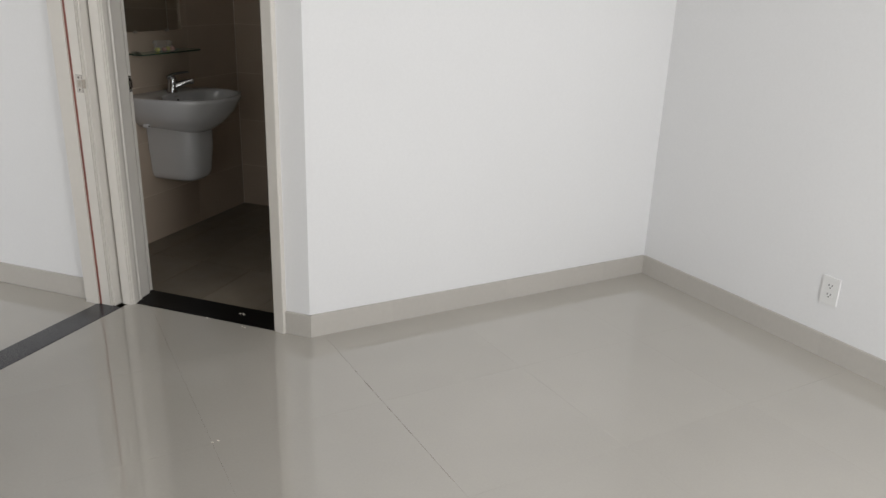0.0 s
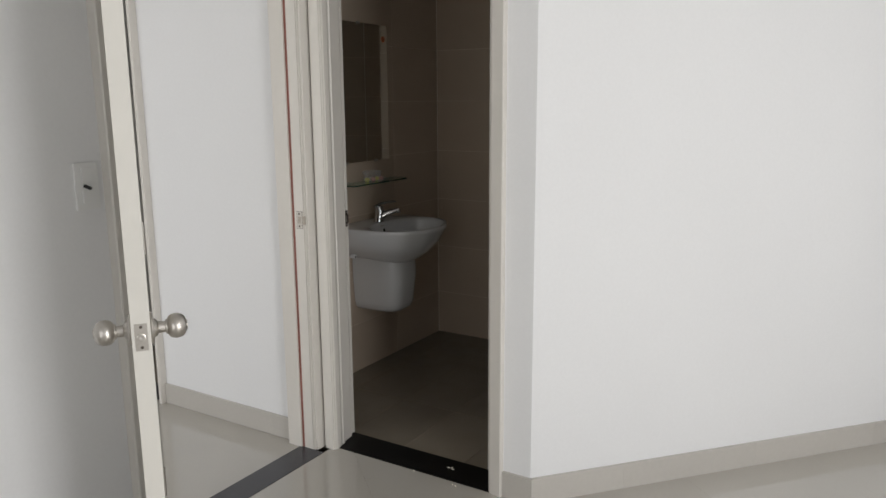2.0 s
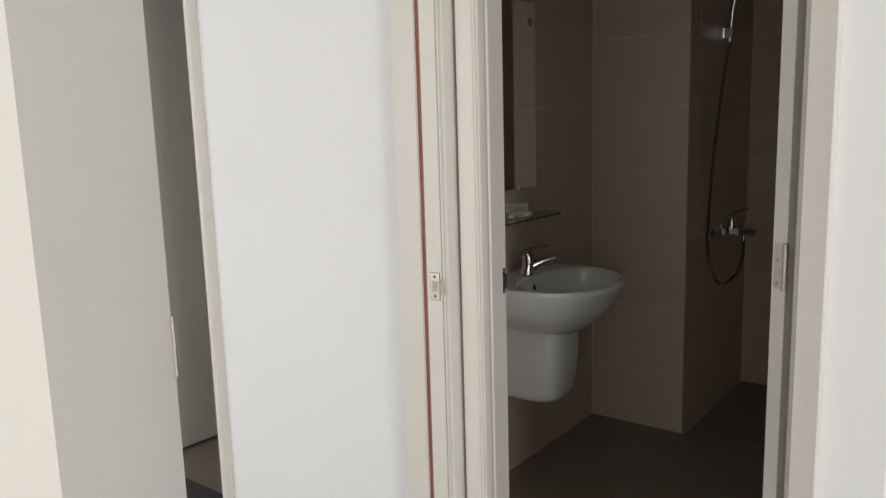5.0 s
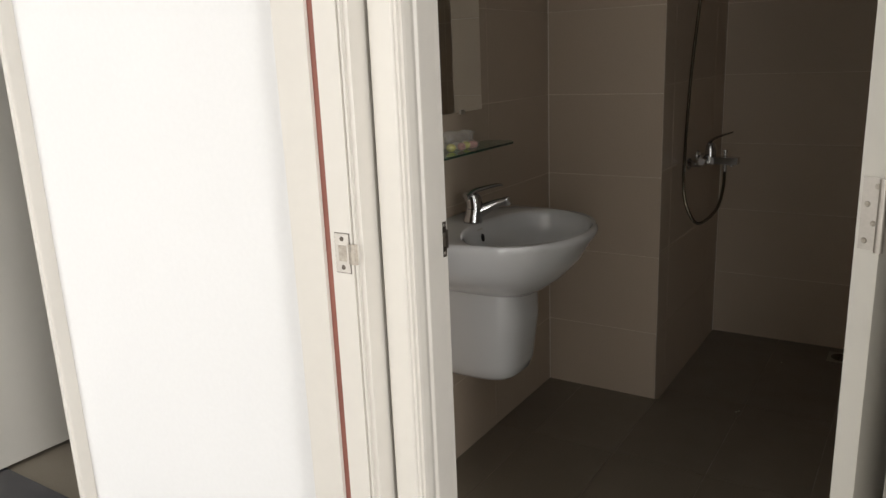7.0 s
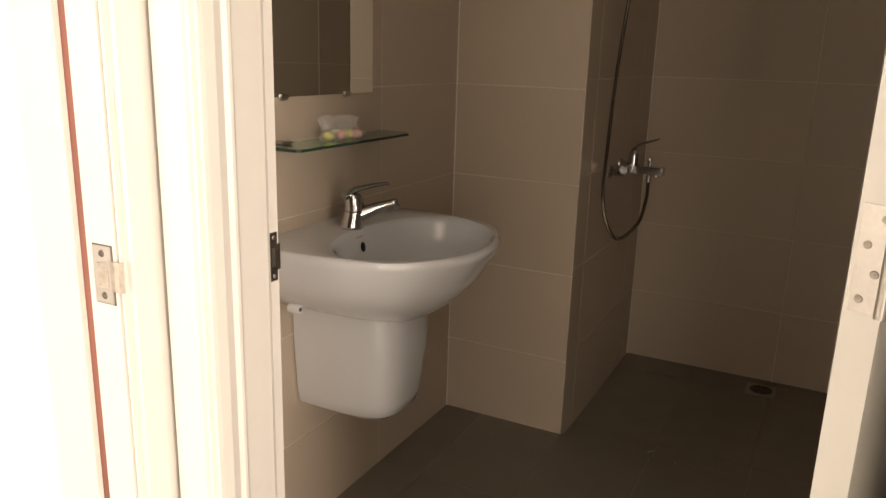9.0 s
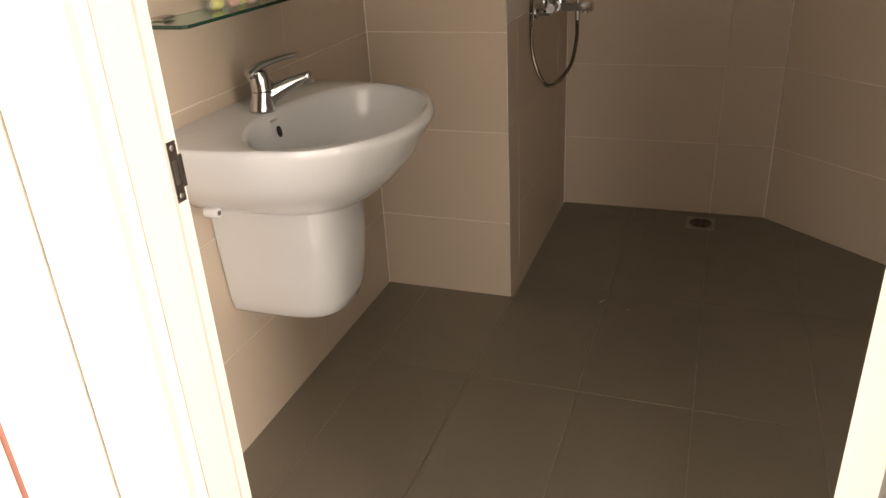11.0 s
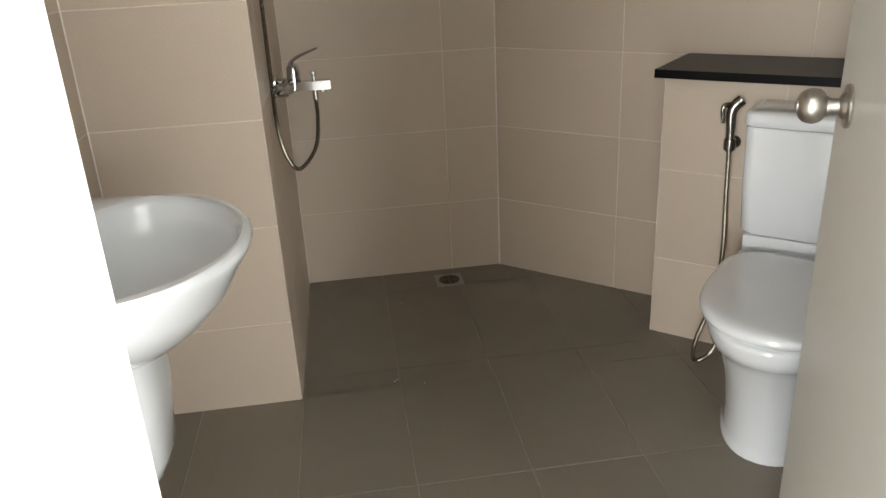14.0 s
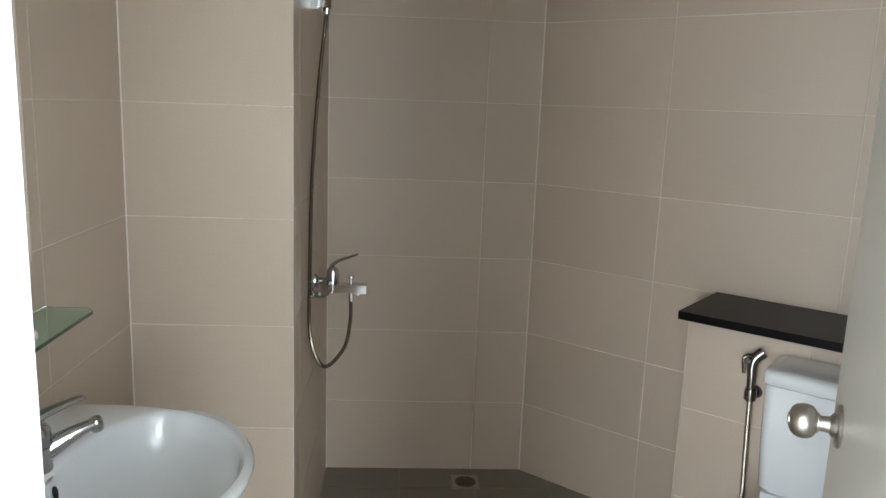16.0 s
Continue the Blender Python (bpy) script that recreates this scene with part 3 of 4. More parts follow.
bm = bmesh.new()
rings = []
for z, r, dx in ((0, 0.028, 0), (0.003, 0.0285, 0), (0.007, 0.0275, 0), (0.025, 0.0255, 0.003), (0.042, 0.0245, 0.006), (0.0435, 0.0225, 0.006), (0.045, 0.0245, 0.006), (0.060, 0.0240, 0.006), (0.076, 0.0235, 0.004), (0.085, 0.018, 0.002), (0.088, 0.006, 0.001)):
    rings.append([TAP @ Vector((dx + r * math.cos(2 * math.pi * i / 28), r * 0.92 * math.sin(2 * math.pi * i / 28), z)) for i in range(28)])
loft(bm, rings)
part("body", bm, CHROME, tap, smooth=40)
part("spout", flat_bar([(0.000, 0, 0.022), (0.028, 0, 0.035), (0.062, 0, 0.049), (0.102, 0, 0.061)], 0.0205, 0.0125, 0.026, 0.0095, TAP), CHROME, tap, smooth=40)
lathe(bm := bmesh.new(), [(0.0001, 0), (0.0105, 0), (0.0125, 0.003), (0.0125, 0.020), (0.010, 0.024), (0.0001, 0.024)], TAP @ Matrix.Translation((0.100, 0, 0.069)) @ pose(0, 0, 0, 0, 165, 0), 18)
part("aerator", bm, CHROME, tap, smooth=40)
lever_m = TAP @ pose(0, 0, 0, 0, 0, 12)
lev = part("lever", flat_bar([(-0.022, 0, 0.080), (0.006, 0, 0.094), (0.042, 0, 0.101), (0.086, 0, 0.106), (0.095, 0, 0.103)], 0.0205, 0.0085, 0.009, 0.0032, lever_m), CHROME, tap, "flat chrome lever", smooth=45)
box(bm := bmesh.new(), 0.0, 0.002, -0.003, 0.003, 0, 0.010, TAP @ Matrix.Translation((0.0265, 0, 0.062)))
part("hot_cold_mark", bm, DARKSTEEL, lev)

# ---- mirror, glass shelf and what lies on it ----
mirror = tagged(empty("wall_mirror", Matrix.Translation((-1.403, 0.87, 1.137))), "frameless rectangular mirror held on steel clips", "mirror")
bm = boxes((-1.4025, -1.3975, 0.615, 1.121, 1.137, 1.846))
part("glass", bevel(bm, 0.002, 1), MIRROR, mirror)
for y in (0.75, 1.00):
    part("clip", bevel(boxes((-1.403, -1.394, y - 0.012, y + 0.012, 1.130, 1.143)), 0.001, 1), STEEL, mirror, "small steel mirror clip")
part("clip", bevel(boxes((-1.403, -1.394, 0.86, 0.884, 1.840, 1.853)), 0.001, 1), STEEL, mirror, "small steel mirror clip")
lathe(bm := bmesh.new(), [(0.0001, 0), (0.016, 0), (0.016, 0.0006), (0.0001, 0.0006)], Matrix.Translation((-1.3974, 1.085, 1.775)) @ pose(0, 0, 0, 0, 90, 0), 20)
part("sticker", bm, ORANGE, mirror, "round orange sticker")

shelf = tagged(empty("glass_shelf", Matrix.Translation((-1.403, 0.92, 1.03))), "clear green-edged glass shelf over the washbasin", "shelf")
bm = bmesh.new()
prism(bm, [(-1.402, 0.672), (-1.303, 0.672), (-1.295, 0.679), (-1.295, 1.140), (-1.315, 1.165), (-1.402, 1.165)], 1.026, 1.033)
ob = part("glass", bevel(bm, 0.001, 1), GREENGLASS, shelf)
ob.visible_shadow = False
bm = bmesh.new()
prism(bm, [(-1.402, 0.6716), (-1.3028, 0.6716), (-1.2945, 0.6788), (-1.2945, 1.1404), (-1.3147, 1.1656), (-1.3154, 1.1650), (-1.2954, 1.1400), (-1.2954, 0.6794), (-1.3032, 0.6724), (-1.402, 0.6724)], 1.0264, 1.0326)
part("polished_edge", bm, EDGEGLASS, shelf, "dark green polished glass edge")
for y in (0.735, 1.045):
    part("bracket", bevel(boxes((-1.4035, -1.375, y - 0.018, y + 0.018, 1.018, 1.0245), (-1.4035, -1.378, y - 0.018, y + 0.018, 1.0345, 1.039)), 0.001, 1), STEEL, shelf, "small steel shelf clamp")

bag = tagged(empty("soap_bag", Matrix.Translation((-1.348, 0.905, 1.0335))), "clear plastic bag of small coloured soaps", "plastic bag")
random.seed(4)
for i, (dx, dy, mat) in enumerate(((0.0, -0.055, YELLOW), (0.012, -0.018, PINK), (0.004, 0.022, YELLOW), (-0.012, 0.050, CREAM), (-0.014, 0.0, CREAM), (0.018, 0.036, PINK))):
    bm = bmesh.new()
    bmesh.ops.create_uvsphere(bm, u_segments=12, v_segments=8, radius=0.5, matrix=Matrix.Translation((-1.348 + dx, 0.905 + dy, 1.0338 + 0.0115)) @ pose(0, 0, 0, 0, 0, 25 * i) @ Matrix.Diagonal((0.026, 0.036, 0.023, 1)))
    part("soap", bm, mat, bag, smooth=60)
bm = bmesh.new()
rings = []
for z, r in ((0.0008, 0.85), (0.006, 1.0), (0.013, 1.0), (0.021, 0.93), (0.028, 0.86), (0.035, 0.84), (0.041, 0.80), (0.047, 0.64), (0.050, 0.36)):
    ring = []
    for i in range(36):
        a = 2 * math.pi * i / 36
        k = 1 + 0.5 * noise.noise((2.6 * math.cos(a), 2.6 * math.sin(a), z * 55)) + 0.35 * noise.noise((7 * math.cos(a), 7 * math.sin(a), z * 110 + 9))
        ring.append(Vector((-1.348 + 0.034 * r * k * math.cos(a), 0.907 - z * 0.42 + 0.066 * r * k * math.sin(a), 1.0335 + z * (1 + 0.15 * k))))
    rings.append(ring)
loft(bm, rings, True, False)
ob = part("film", bm, FILM, bag, "crumpled clear film")
ob.visible_shadow = False

# ---- shower ----
SX = -0.967
MY, MZ = 2.06, 0.868
mixer = tagged(empty("shower_mixer", Matrix.Translation((SX, MY, MZ))), "chrome single-lever shower mixer on the tiled wall", "shower mixer")
for dy in (-0.06, 0.075):
    part("wall_union", lathe(bmesh.new(), [(0.0001, 0), (0.024, 0), (0.023, 0.005), (0.016, 0.010), (0.0125, 0.013), (0.0125, 0.05), (0.0001, 0.05)],
                             Matrix.Translation((SX, MY + dy, MZ - 0.012 * (dy < 0))) @ pose(0, 0, 0, 0, 90, 0), 22), CHROME, mixer, smooth=40)
bm = bmesh.new()
tube(bm, [Vector((SX + 0.052, MY - 0.075, MZ)), Vector((SX + 0.052, MY - 0.05, MZ)), Vector((SX + 0.052, MY + 0.06, MZ)), Vector((SX + 0.052, MY + 0.09, MZ))], lambda t: 0.014 if t in (0.0, 1.0) else 0.0195, 20)
part("body", bm, CHROME, mixer, smooth=40)
bm = boxes((SX + 0.05, SX + 0.178, MY - 0.034, MY + 0.006, MZ - 0.014, MZ + 0.013))
part("spout", bevel(bm, 0.0045, 3), CHROME, mixer, smooth=35)
bm = bmesh.new()
lathe(bm, [(0.0001, 0), (0.021, 0), (0.021, 0.03), (0.019, 0.045), (0.012, 0.056), (0.0001, 0.058)], Matrix.Translation((SX + 0.066, MY + 0.01, MZ + 0.008)), 22)
part("cartridge", bm, CHROME, mixer, smooth=40)
bm = bmesh.new()
path = smooth_path([(SX + 0.056, MY + 0.012, MZ + 0.062), (SX + 0.084, MY + 0.010, MZ + 0.084), (SX + 0.148, MY + 0.010, MZ + 0.108)], 7)
rings = []
for i, p in enumerate(path):
    t = i / (len(path) - 1)
    w, h = 0.016 - 0.008 * t, 0.009 - 0.0055 * t
    rings.append([p + Vector((0, w * math.cos(2 * math.pi * k / 14), h * math.sin(2 * math.pi * k / 14))) for k in range(14)])
loft(bm, rings)
part("lever", bm, CHROME, mixer, "curved chrome lever", smooth=45)
part("diverter", lathe(bmesh.new(), [(0.0001, 0), (0.0055, 0), (0.0055, 0.018), (0.0085, 0.021), (0.0085, 0.030), (0.0001, 0.031)], Matrix.Translation((SX + 0.128, MY - 0.015, MZ + 0.011)), 16), CHROME, mixer, smooth=40)
part("hose_outlet", lathe(bmesh.new(), [(0.0001, 0), (0.0085, 0), (0.0085, 0.03), (0.0001, 0.03)], Matrix.Translation((SX + 0.128, MY - 0.015, MZ - 0.044)), 16), CHROME, mixer, smooth=40)
part("aerator", lathe(bmesh.new(), [(0.0001, 0), (0.010, 0), (0.010, 0.008), (0.0001, 0.008)], Matrix.Translation((SX + 0.152, MY - 0.015, MZ - 0.022)), 16), CHROME, mixer, smooth=40)


def ribbed(path, radius, pitch, groove=0.8):
    """A metal hose of narrow rings."""
    length = [0.0]
    for a, b in zip(path, path[1:]):
        length.append(length[-1] + (b - a).length)
    total = length[-1]
    steps = int(total / pitch) * 2
    fine, k = [], 0
    for i in range(steps + 1):
        s = total * i / steps
        while k < len(path) - 2 and length[k + 1] < s:
            k += 1
        f = (s - length[k]) / max(length[k + 1] - length[k], 1e-6)
        fine.append(path[k].lerp(path[k + 1], f))
    bm = bmesh.new()
    count = len(fine) - 1
    return tube(bm, fine, lambda t: radius * (1.0 if round(t * count) % 2 else groove), 10)


shower = tagged(empty("hand_shower", Matrix.Translation((SX, 2.02, 1.74))), "chrome hand shower with ribbed metal hose on a wall bracket", "hand shower")
hose = smooth_path([(SX + 0.128, MY - 0.015, MZ - 0.042), (SX + 0.127, MY - 0.02, MZ - 0.11), (SX + 0.112, MY - 0.05, MZ - 0.190), (SX + 0.060, MY - 0.09, MZ - 0.243), (SX + 0.030, MY - 0.13, MZ - 0.200),
                    (SX + 0.013, MY - 0.165, MZ - 0.10), (SX + 0.012, MY - 0.160, MZ + 0.08), (SX + 0.012, MY - 0.115, MZ + 0.35), (SX + 0.024, MY - 0.07, MZ + 0.62), (SX + 0.045, MY - 0.04, MZ + 0.86)], 14)
part("hose", ribbed(hose, 0.0072, 0.0088, 0.68), HOSE, shower, "ribbed dull bronze-toned metal hose", smooth=20)
bm = boxes((SX - 0.001, SX + 0.022, MY - 0.065, MY - 0.015, MZ + 0.865, MZ + 0.925))
box(bm, SX + 0.018, SX + 0.060, MY - 0.055, MY - 0.025, MZ + 0.872, MZ + 0.915)
part("bracket", bevel(bm, 0.005, 3), CHROME, shower, "chrome wall bracket", smooth=35)
bm = bmesh.new()
path = smooth_path([(SX + 0.045, MY - 0.04, MZ + 0.855), (SX + 0.050, MY - 0.04, MZ + 0.93), (SX + 0.060, MY - 0.04, MZ + 1.02), (SX + 0.085, MY - 0.04, MZ + 1.09)], 6)
tube(bm, path, lambda t: 0.011 + 0.004 * t, 14)
part("handle", bm, CHROME, shower, smooth=40)
lathe(bm := bmesh.new(), [(0.0001, 0), (0.030, 0.004), (0.040, 0.014), (0.040, 0.024), (0.0001, 0.026)], Matrix.Translation((SX + 0.085, MY - 0.04, MZ + 1.10)) @ pose(0, 0, 0, 0, 120, 0), 26)
part("head", bm, CHROME, shower, smooth=40)

drain = tagged(empty("floor_drain", Matrix.Translation((-0.398, 2.432, -0.0225))), "square steel floor drain in the shower", "floor drain")
bm = bmesh.new()
prism(bm, [(-0.452, 2.375), (-0.344, 2.375), (-0.344, 2.489), (-0.452, 2.489)], -0.024, -0.0195)
part("plate", bevel(bm, 0.001, 1), DULL, drain, "dull steel plate")
part("well", lathe(bmesh.new(), [(0.0001, 0), (0.042, 0), (0.042, 0.0004), (0.0001, 0.0004)], Matrix.Translation((-0.398, 2.432, -0.0196)), 28), JOINTDIRT, drain, "dirty round grate")
for k in range(5):
    r = 0.008 + 0.008 * k
    bm = bmesh.new()
    for j in range(4):
        a0 = j * math.pi / 2 + 0.15
        arc = [Vector((-0.398 + r * math.cos(a0 + t * 0.127), 2.432 + r * math.sin(a0 + t * 0.127), -0.0194)) for t in range(11)]
        tube(bm, arc, 0.0024, 6)
    part("slot", bm, RUST, drain)

# ---- toilet ----
TV = 0.583
toilet = tagged(empty("toilet", Matrix.Translation(uv(1.2, TV, 0.0))), "white porcelain close-coupled toilet with closed lid", "toilet")


def toilet_ring(u_front, u_back, half, z, n=40, power=2.2, back_square=5.0):
    """Outline in the turned plan: round in front, squarer behind."""
    ring, split = [], u_back - (u_back - u_front) * 0.48
    for i in range(n):
        a = 2 * math.pi * i / n
        c, s = math.cos(a), math.sin(a)
        p = power if c < 0 else back_square
        c2, s2 = math.copysign(abs(c) ** (2 / p), c), math.copysign(abs(s) ** (2 / p), s)
        reach = (split - u_front) if c < 0 else (u_back - split)
        ring.append(uv(split + reach * c2, TV + half * s2, z))
    return ring


bm = bmesh.new()
loft(bm, [toilet_ring(0.951, 1.49, 0.142, -0.006), toilet_ring(0.951, 1.49, 0.142, 0.007), toilet_ring(0.955, 1.49, 0.139, 0.013), toilet_ring(0.956, 1.49, 0.138, 0.030), toilet_ring(0.951, 1.49, 0.138, 0.09),
          toilet_ring(0.930, 1.49, 0.144, 0.17), toilet_ring(0.898, 1.49, 0.154, 0.24), toilet_ring(0.866, 1.49, 0.166, 0.295), toilet_ring(0.846, 1.49, 0.174, 0.322), toilet_ring(0.836, 1.49, 0.178, 0.330),
          toilet_ring(0.824, 1.49, 0.182, 0.336), toilet_ring(0.812, 1.495, 0.186, 0.358), toilet_ring(0.806, 1.495, 0.188, 0.384), toilet_ring(0.808, 1.495, 0.187, 0.3915), toilet_ring(0.816, 1.49, 0.181, 0.3955)])
part("bowl", bm, PORCELAIN, toilet, smooth=60)
bm = bmesh.new()
loft(bm, [toilet_ring(0.814, 1.285, 0.180, 0.3965), toilet_ring(0.811, 1.288, 0.183, 0.398), toilet_ring(0.811, 1.288, 0.183, 0.402), toilet_ring(0.816, 1.286, 0.180, 0.4035)])
part("seat", bm, PORCELAIN, toilet, smooth=60)
bm = bmesh.new()
loft(bm, [toilet_ring(0.808, 1.285, 0.184, 0.4050), toilet_ring(0.801, 1.290, 0.189, 0.409), toilet_ring(0.800, 1.290, 0.190, 0.418), toilet_ring(0.803, 1.290, 0.187, 0.427), toilet_ring(0.813, 1.285, 0.179, 0.4335),
          toilet_ring(0.832, 1.28, 0.163, 0.4375), toilet_ring(0.91, 1.255, 0.095, 0.4405), toilet_ring(0.98, 1.2, 0.04, 0.441)])
part("lid", bm, PORCELAIN, toilet, "closed white lid", smooth=60)
bm = bmesh.new()
for z0, z1, half, front in ((0.392, 0.4565, 0.168, 1.335),):
    prism(bm, [uv(front, TV - half)[:2], uv(1.495, TV - half)[:2], uv(1.495, TV + half)[:2], uv(front, TV + half)[:2]], z0, z1)
part("tank_base", bevel(bm, 0.012, 3), PORCELAIN, toilet, smooth=40)
bm = bmesh.new()


def tank_ring(front, half, z):
    pts = []
    for cu, cv, a0 in ((front + 0.03, TV - half + 0.03, 180), (1.499 - 0.012, TV - half + 0.012, 270), (1.499 - 0.012, TV + half - 0.012, 0), (front + 0.03, TV + half - 0.03, 90)):
        r = 0.03 if cu < 1.45 else 0.012
        for k in range(6):
            a = radians(a0 + 18 * k)
            pts.append(uv(cu + r * math.cos(a), cv + r * math.sin(a), z))
    return pts


loft(bm, [tank_ring(1.345, 0.176, 0.458), tank_ring(1.338, 0.184, 0.468), tank_ring(1.330, 0.190, 0.60), tank_ring(1.326, 0.193, 0.757), tank_ring(1.330, 0.190, 0.7625)])
part("tank", bm, PORCELAIN, toilet, smooth=50)
bm = bmesh.new()
loft(bm, [tank_ring(1.324, 0.194, 0.7655), tank_ring(1.320, 0.197, 0.769), tank_ring(1.320, 0.197, 0.795), tank_ring(1.326, 0.193, 0.803), tank_ring(1.345, 0.175, 0.807)])
part("tank_lid", bm, PORCELAIN, toilet, smooth=50)
lathe(bm := bmesh.new(), [(0.0001, 0), (0.026, 0), (0.026, 0.004), (0.022, 0.007), (0.0001, 0.007)], Matrix.Translation(uv(1.41, TV, 0.806)), 26)
part("flush_button", bm, CHROME, toilet, "round chrome flush button", smooth=40)

# ---- bidet spray ----
spray = tagged(empty("bidet_spray", Matrix.Translation(uv(1.505, 0.84, 0.67))), "chrome hand bidet spray on a wall holder beside the toilet", "bidet spray")
bm = bmesh.new()
lathe(bm, [(0.0001, 0), (0.020, 0), (0.020, 0.006), (0.014, 0.012), (0.0001, 0.012)], Matrix.Translation(uv(1.5055, 0.838, 0.675)) @ pose(0, 0, 0, 0, -90, math.degrees(ANG)), 22)
c0 = uv(1.470, 0.842, 0.675)
lathe(bm, [(0.0001, -0.016), (0.017, -0.016), (0.018, 0.0), (0.017, 0.016), (0.0001, 0.016)], Matrix.Translation(c0), 20)
part("holder", bm, SPRAYMETAL, spray, "chrome wall holder", smooth=40)
bm = bmesh.new()
path = smooth_path([uv(1.470, 0.842, 0.655), uv(1.468, 0.843, 0.72), uv(1.470, 0.845, 0.765), uv(1.476, 0.838, 0.786), uv(1.484, 0.822, 0.803)], 6)
tube(bm, path, lambda t: 0.0115 + 0.0055 * min(1, t * 1.2), 16)
part("spray_head", bm, SPRAYMETAL, spray, smooth=40)
bm = bmesh.new()
path = smooth_path([uv(1.468, 0.850, 0.790), uv(1.460, 0.862, 0.788), uv(1.456, 0.867, 0.776), uv(1.459, 0.864, 0.738)], 5)
tube(bm, path, lambda t: 0.0075 - 0.002 * t, 10)
part("trigger", bm, SPRAYMETAL, spray, smooth=40)
path = smooth_path([uv(1.470, 0.842, 0.655), uv(1.464, 0.836, 0.50), uv(1.45, 0.828, 0.33), uv(1.42, 0.84, 0.18), uv(1.36, 0.862, 0.07), uv(1.32, 0.850, 0.03), uv(1.33, 0.81, 0.06), uv(1.40, 0.78, 0.14), uv(1.505, 0.77, 0.18)], 12)
part("hose", ribbed(path, 0.0072, 0.0060, 0.9), HOSE, spray, "ribbed dull metal hose", smooth=20)

# ---- socket and switch ----
socket = tagged(empty("wall_socket", Matrix.Translation(uv(1.87, -1.045, 0.29))), "white double wall socket plate", "socket")
bm = bmesh.new()
m = Matrix.Translation(uv(1.8705, -1.045, 0.288)) @ pose(0, 0, 0, 0, 0, math.degrees(ANG))
box(bm, -0.009, 0.0, -0.037, 0.037, -0.058, 0.058, m)
part("plate", bevel(bm, 0.003, 3), PLASTIC, socket, smooth=35)
for dz in (0.019, -0.019):
    bm = bmesh.new()
    box(bm, -0.0096, -0.008, -0.017, 0.017, dz - 0.014, dz + 0.014, m)
    s = part("outlet", bevel(bm, 0.0006, 1), PLASTIC, socket)
    for dy in (-0.007, 0.007):
        bm = bmesh.new()
        box(bm, -0.0100, -0.0085, dy - 0.0016, dy + 0.0016, dz + 0.000, dz + 0.008, m)
        part("slot", bm, BLACK, s)
    lathe(bm := bmesh.new(), [(0.0001, 0), (0.0028, 0), (0.0028, 0.0008), (0.0001, 0.0008)], m @ Matrix.Translation((-0.0095, 0, dz - 0.007)) @ pose(0, 0, 0, 0, -90, 0), 12)
    part("earth_hole", bm, BLACK, s)

switch = tagged(empty("light_switch", Matrix.Translation((-0.92, -1.025, 1.158))), "white double light switch plate behind the bedroom door", "light switch")
bm = boxes((-0.921, -0.913, -1.060, -0.990, 1.158, 1.290))
part("plate", bevel(bm, 0.002, 2), PLASTIC, switch, smooth=35)
part("rocker", bevel(boxes((-0.914, -0.909, -1.042, -1.008, 1.232, 1.276)), 0.0015, 2), PLASTIC, switch, smooth=35)
part("rocker", bevel(boxes((-0.914, -0.909, -1.042, -1.008, 1.176, 1.212)), 0.0015, 2), PLASTIC, switch, smooth=35)
bm = bmesh.new()
box(bm, 0.0, 0.021, -0.0042, 0.0042, -0.0038, 0.0038, Matrix.Translation((-0.914, -1.034, 1.226)) @ pose(0, 0, 0, 0, 22, 25))
part("wire_end", bevel(bm, 0.0015, 1), BLACK, switch, "black wire end sticking out")


# ---- skirting ----
def skirting(parent, a, b, out, length=0.6, first=0.6, height=0.098, thick=0.012):
    """Tile skirting along a wall from a to b, in pieces; out is the way off the wall."""
    a, b, out = Vector((*a[:2], 0)), Vector((*b[:2], 0)), Vector((*out[:2], 0)).normalized()
    d = (b - a).normalized()
    total, s, step = (b - a).length, 0.0, first
    while s < total - 1e-4:
        e = min(s + step, total)
        bm = bmesh.new()
        p = [a + d * (s + 0.0002), a + d * (e - 0.0002)]
        prism(bm, [(q.x, q.y) for q in (p[0], p[1], p[1] + out * thick, p[0] + out * thick)], 0.0, height)
        part("skirting_tile", bevel(bm, 0.0006, 1), SKIRT, parent)
        s, step = e, length


sk = tagged(empty("baseboard"), "greige tile skirting along the bedroom walls", "skirting", kind="structure")
skirting(sk, (-0.113, 0.012), (-0.0027 + 0.0105, 0.012), (0, -1))
skirting(sk, uv(0.006, 0.010), uv(1.858, 0.010), uv(0, -1), first=0.38)
skirting(sk, uv(1.87, -0.002), uv(1.87, -3.6), uv(-1, 0), first=0.45)
skirting(sk, (-0.92, -0.975), (-0.92, -3.67), (1, 0))
sk2 = tagged(empty("baseboard"), "greige tile skirting along the hall wall", "skirting", kind="structure")
skirting(sk2, (-1.107, -0.035), (-1.942, -0.035), (0, -1), first=0.12, length=0.8)

# ---- tiles ----
TILE_CACHE = {}


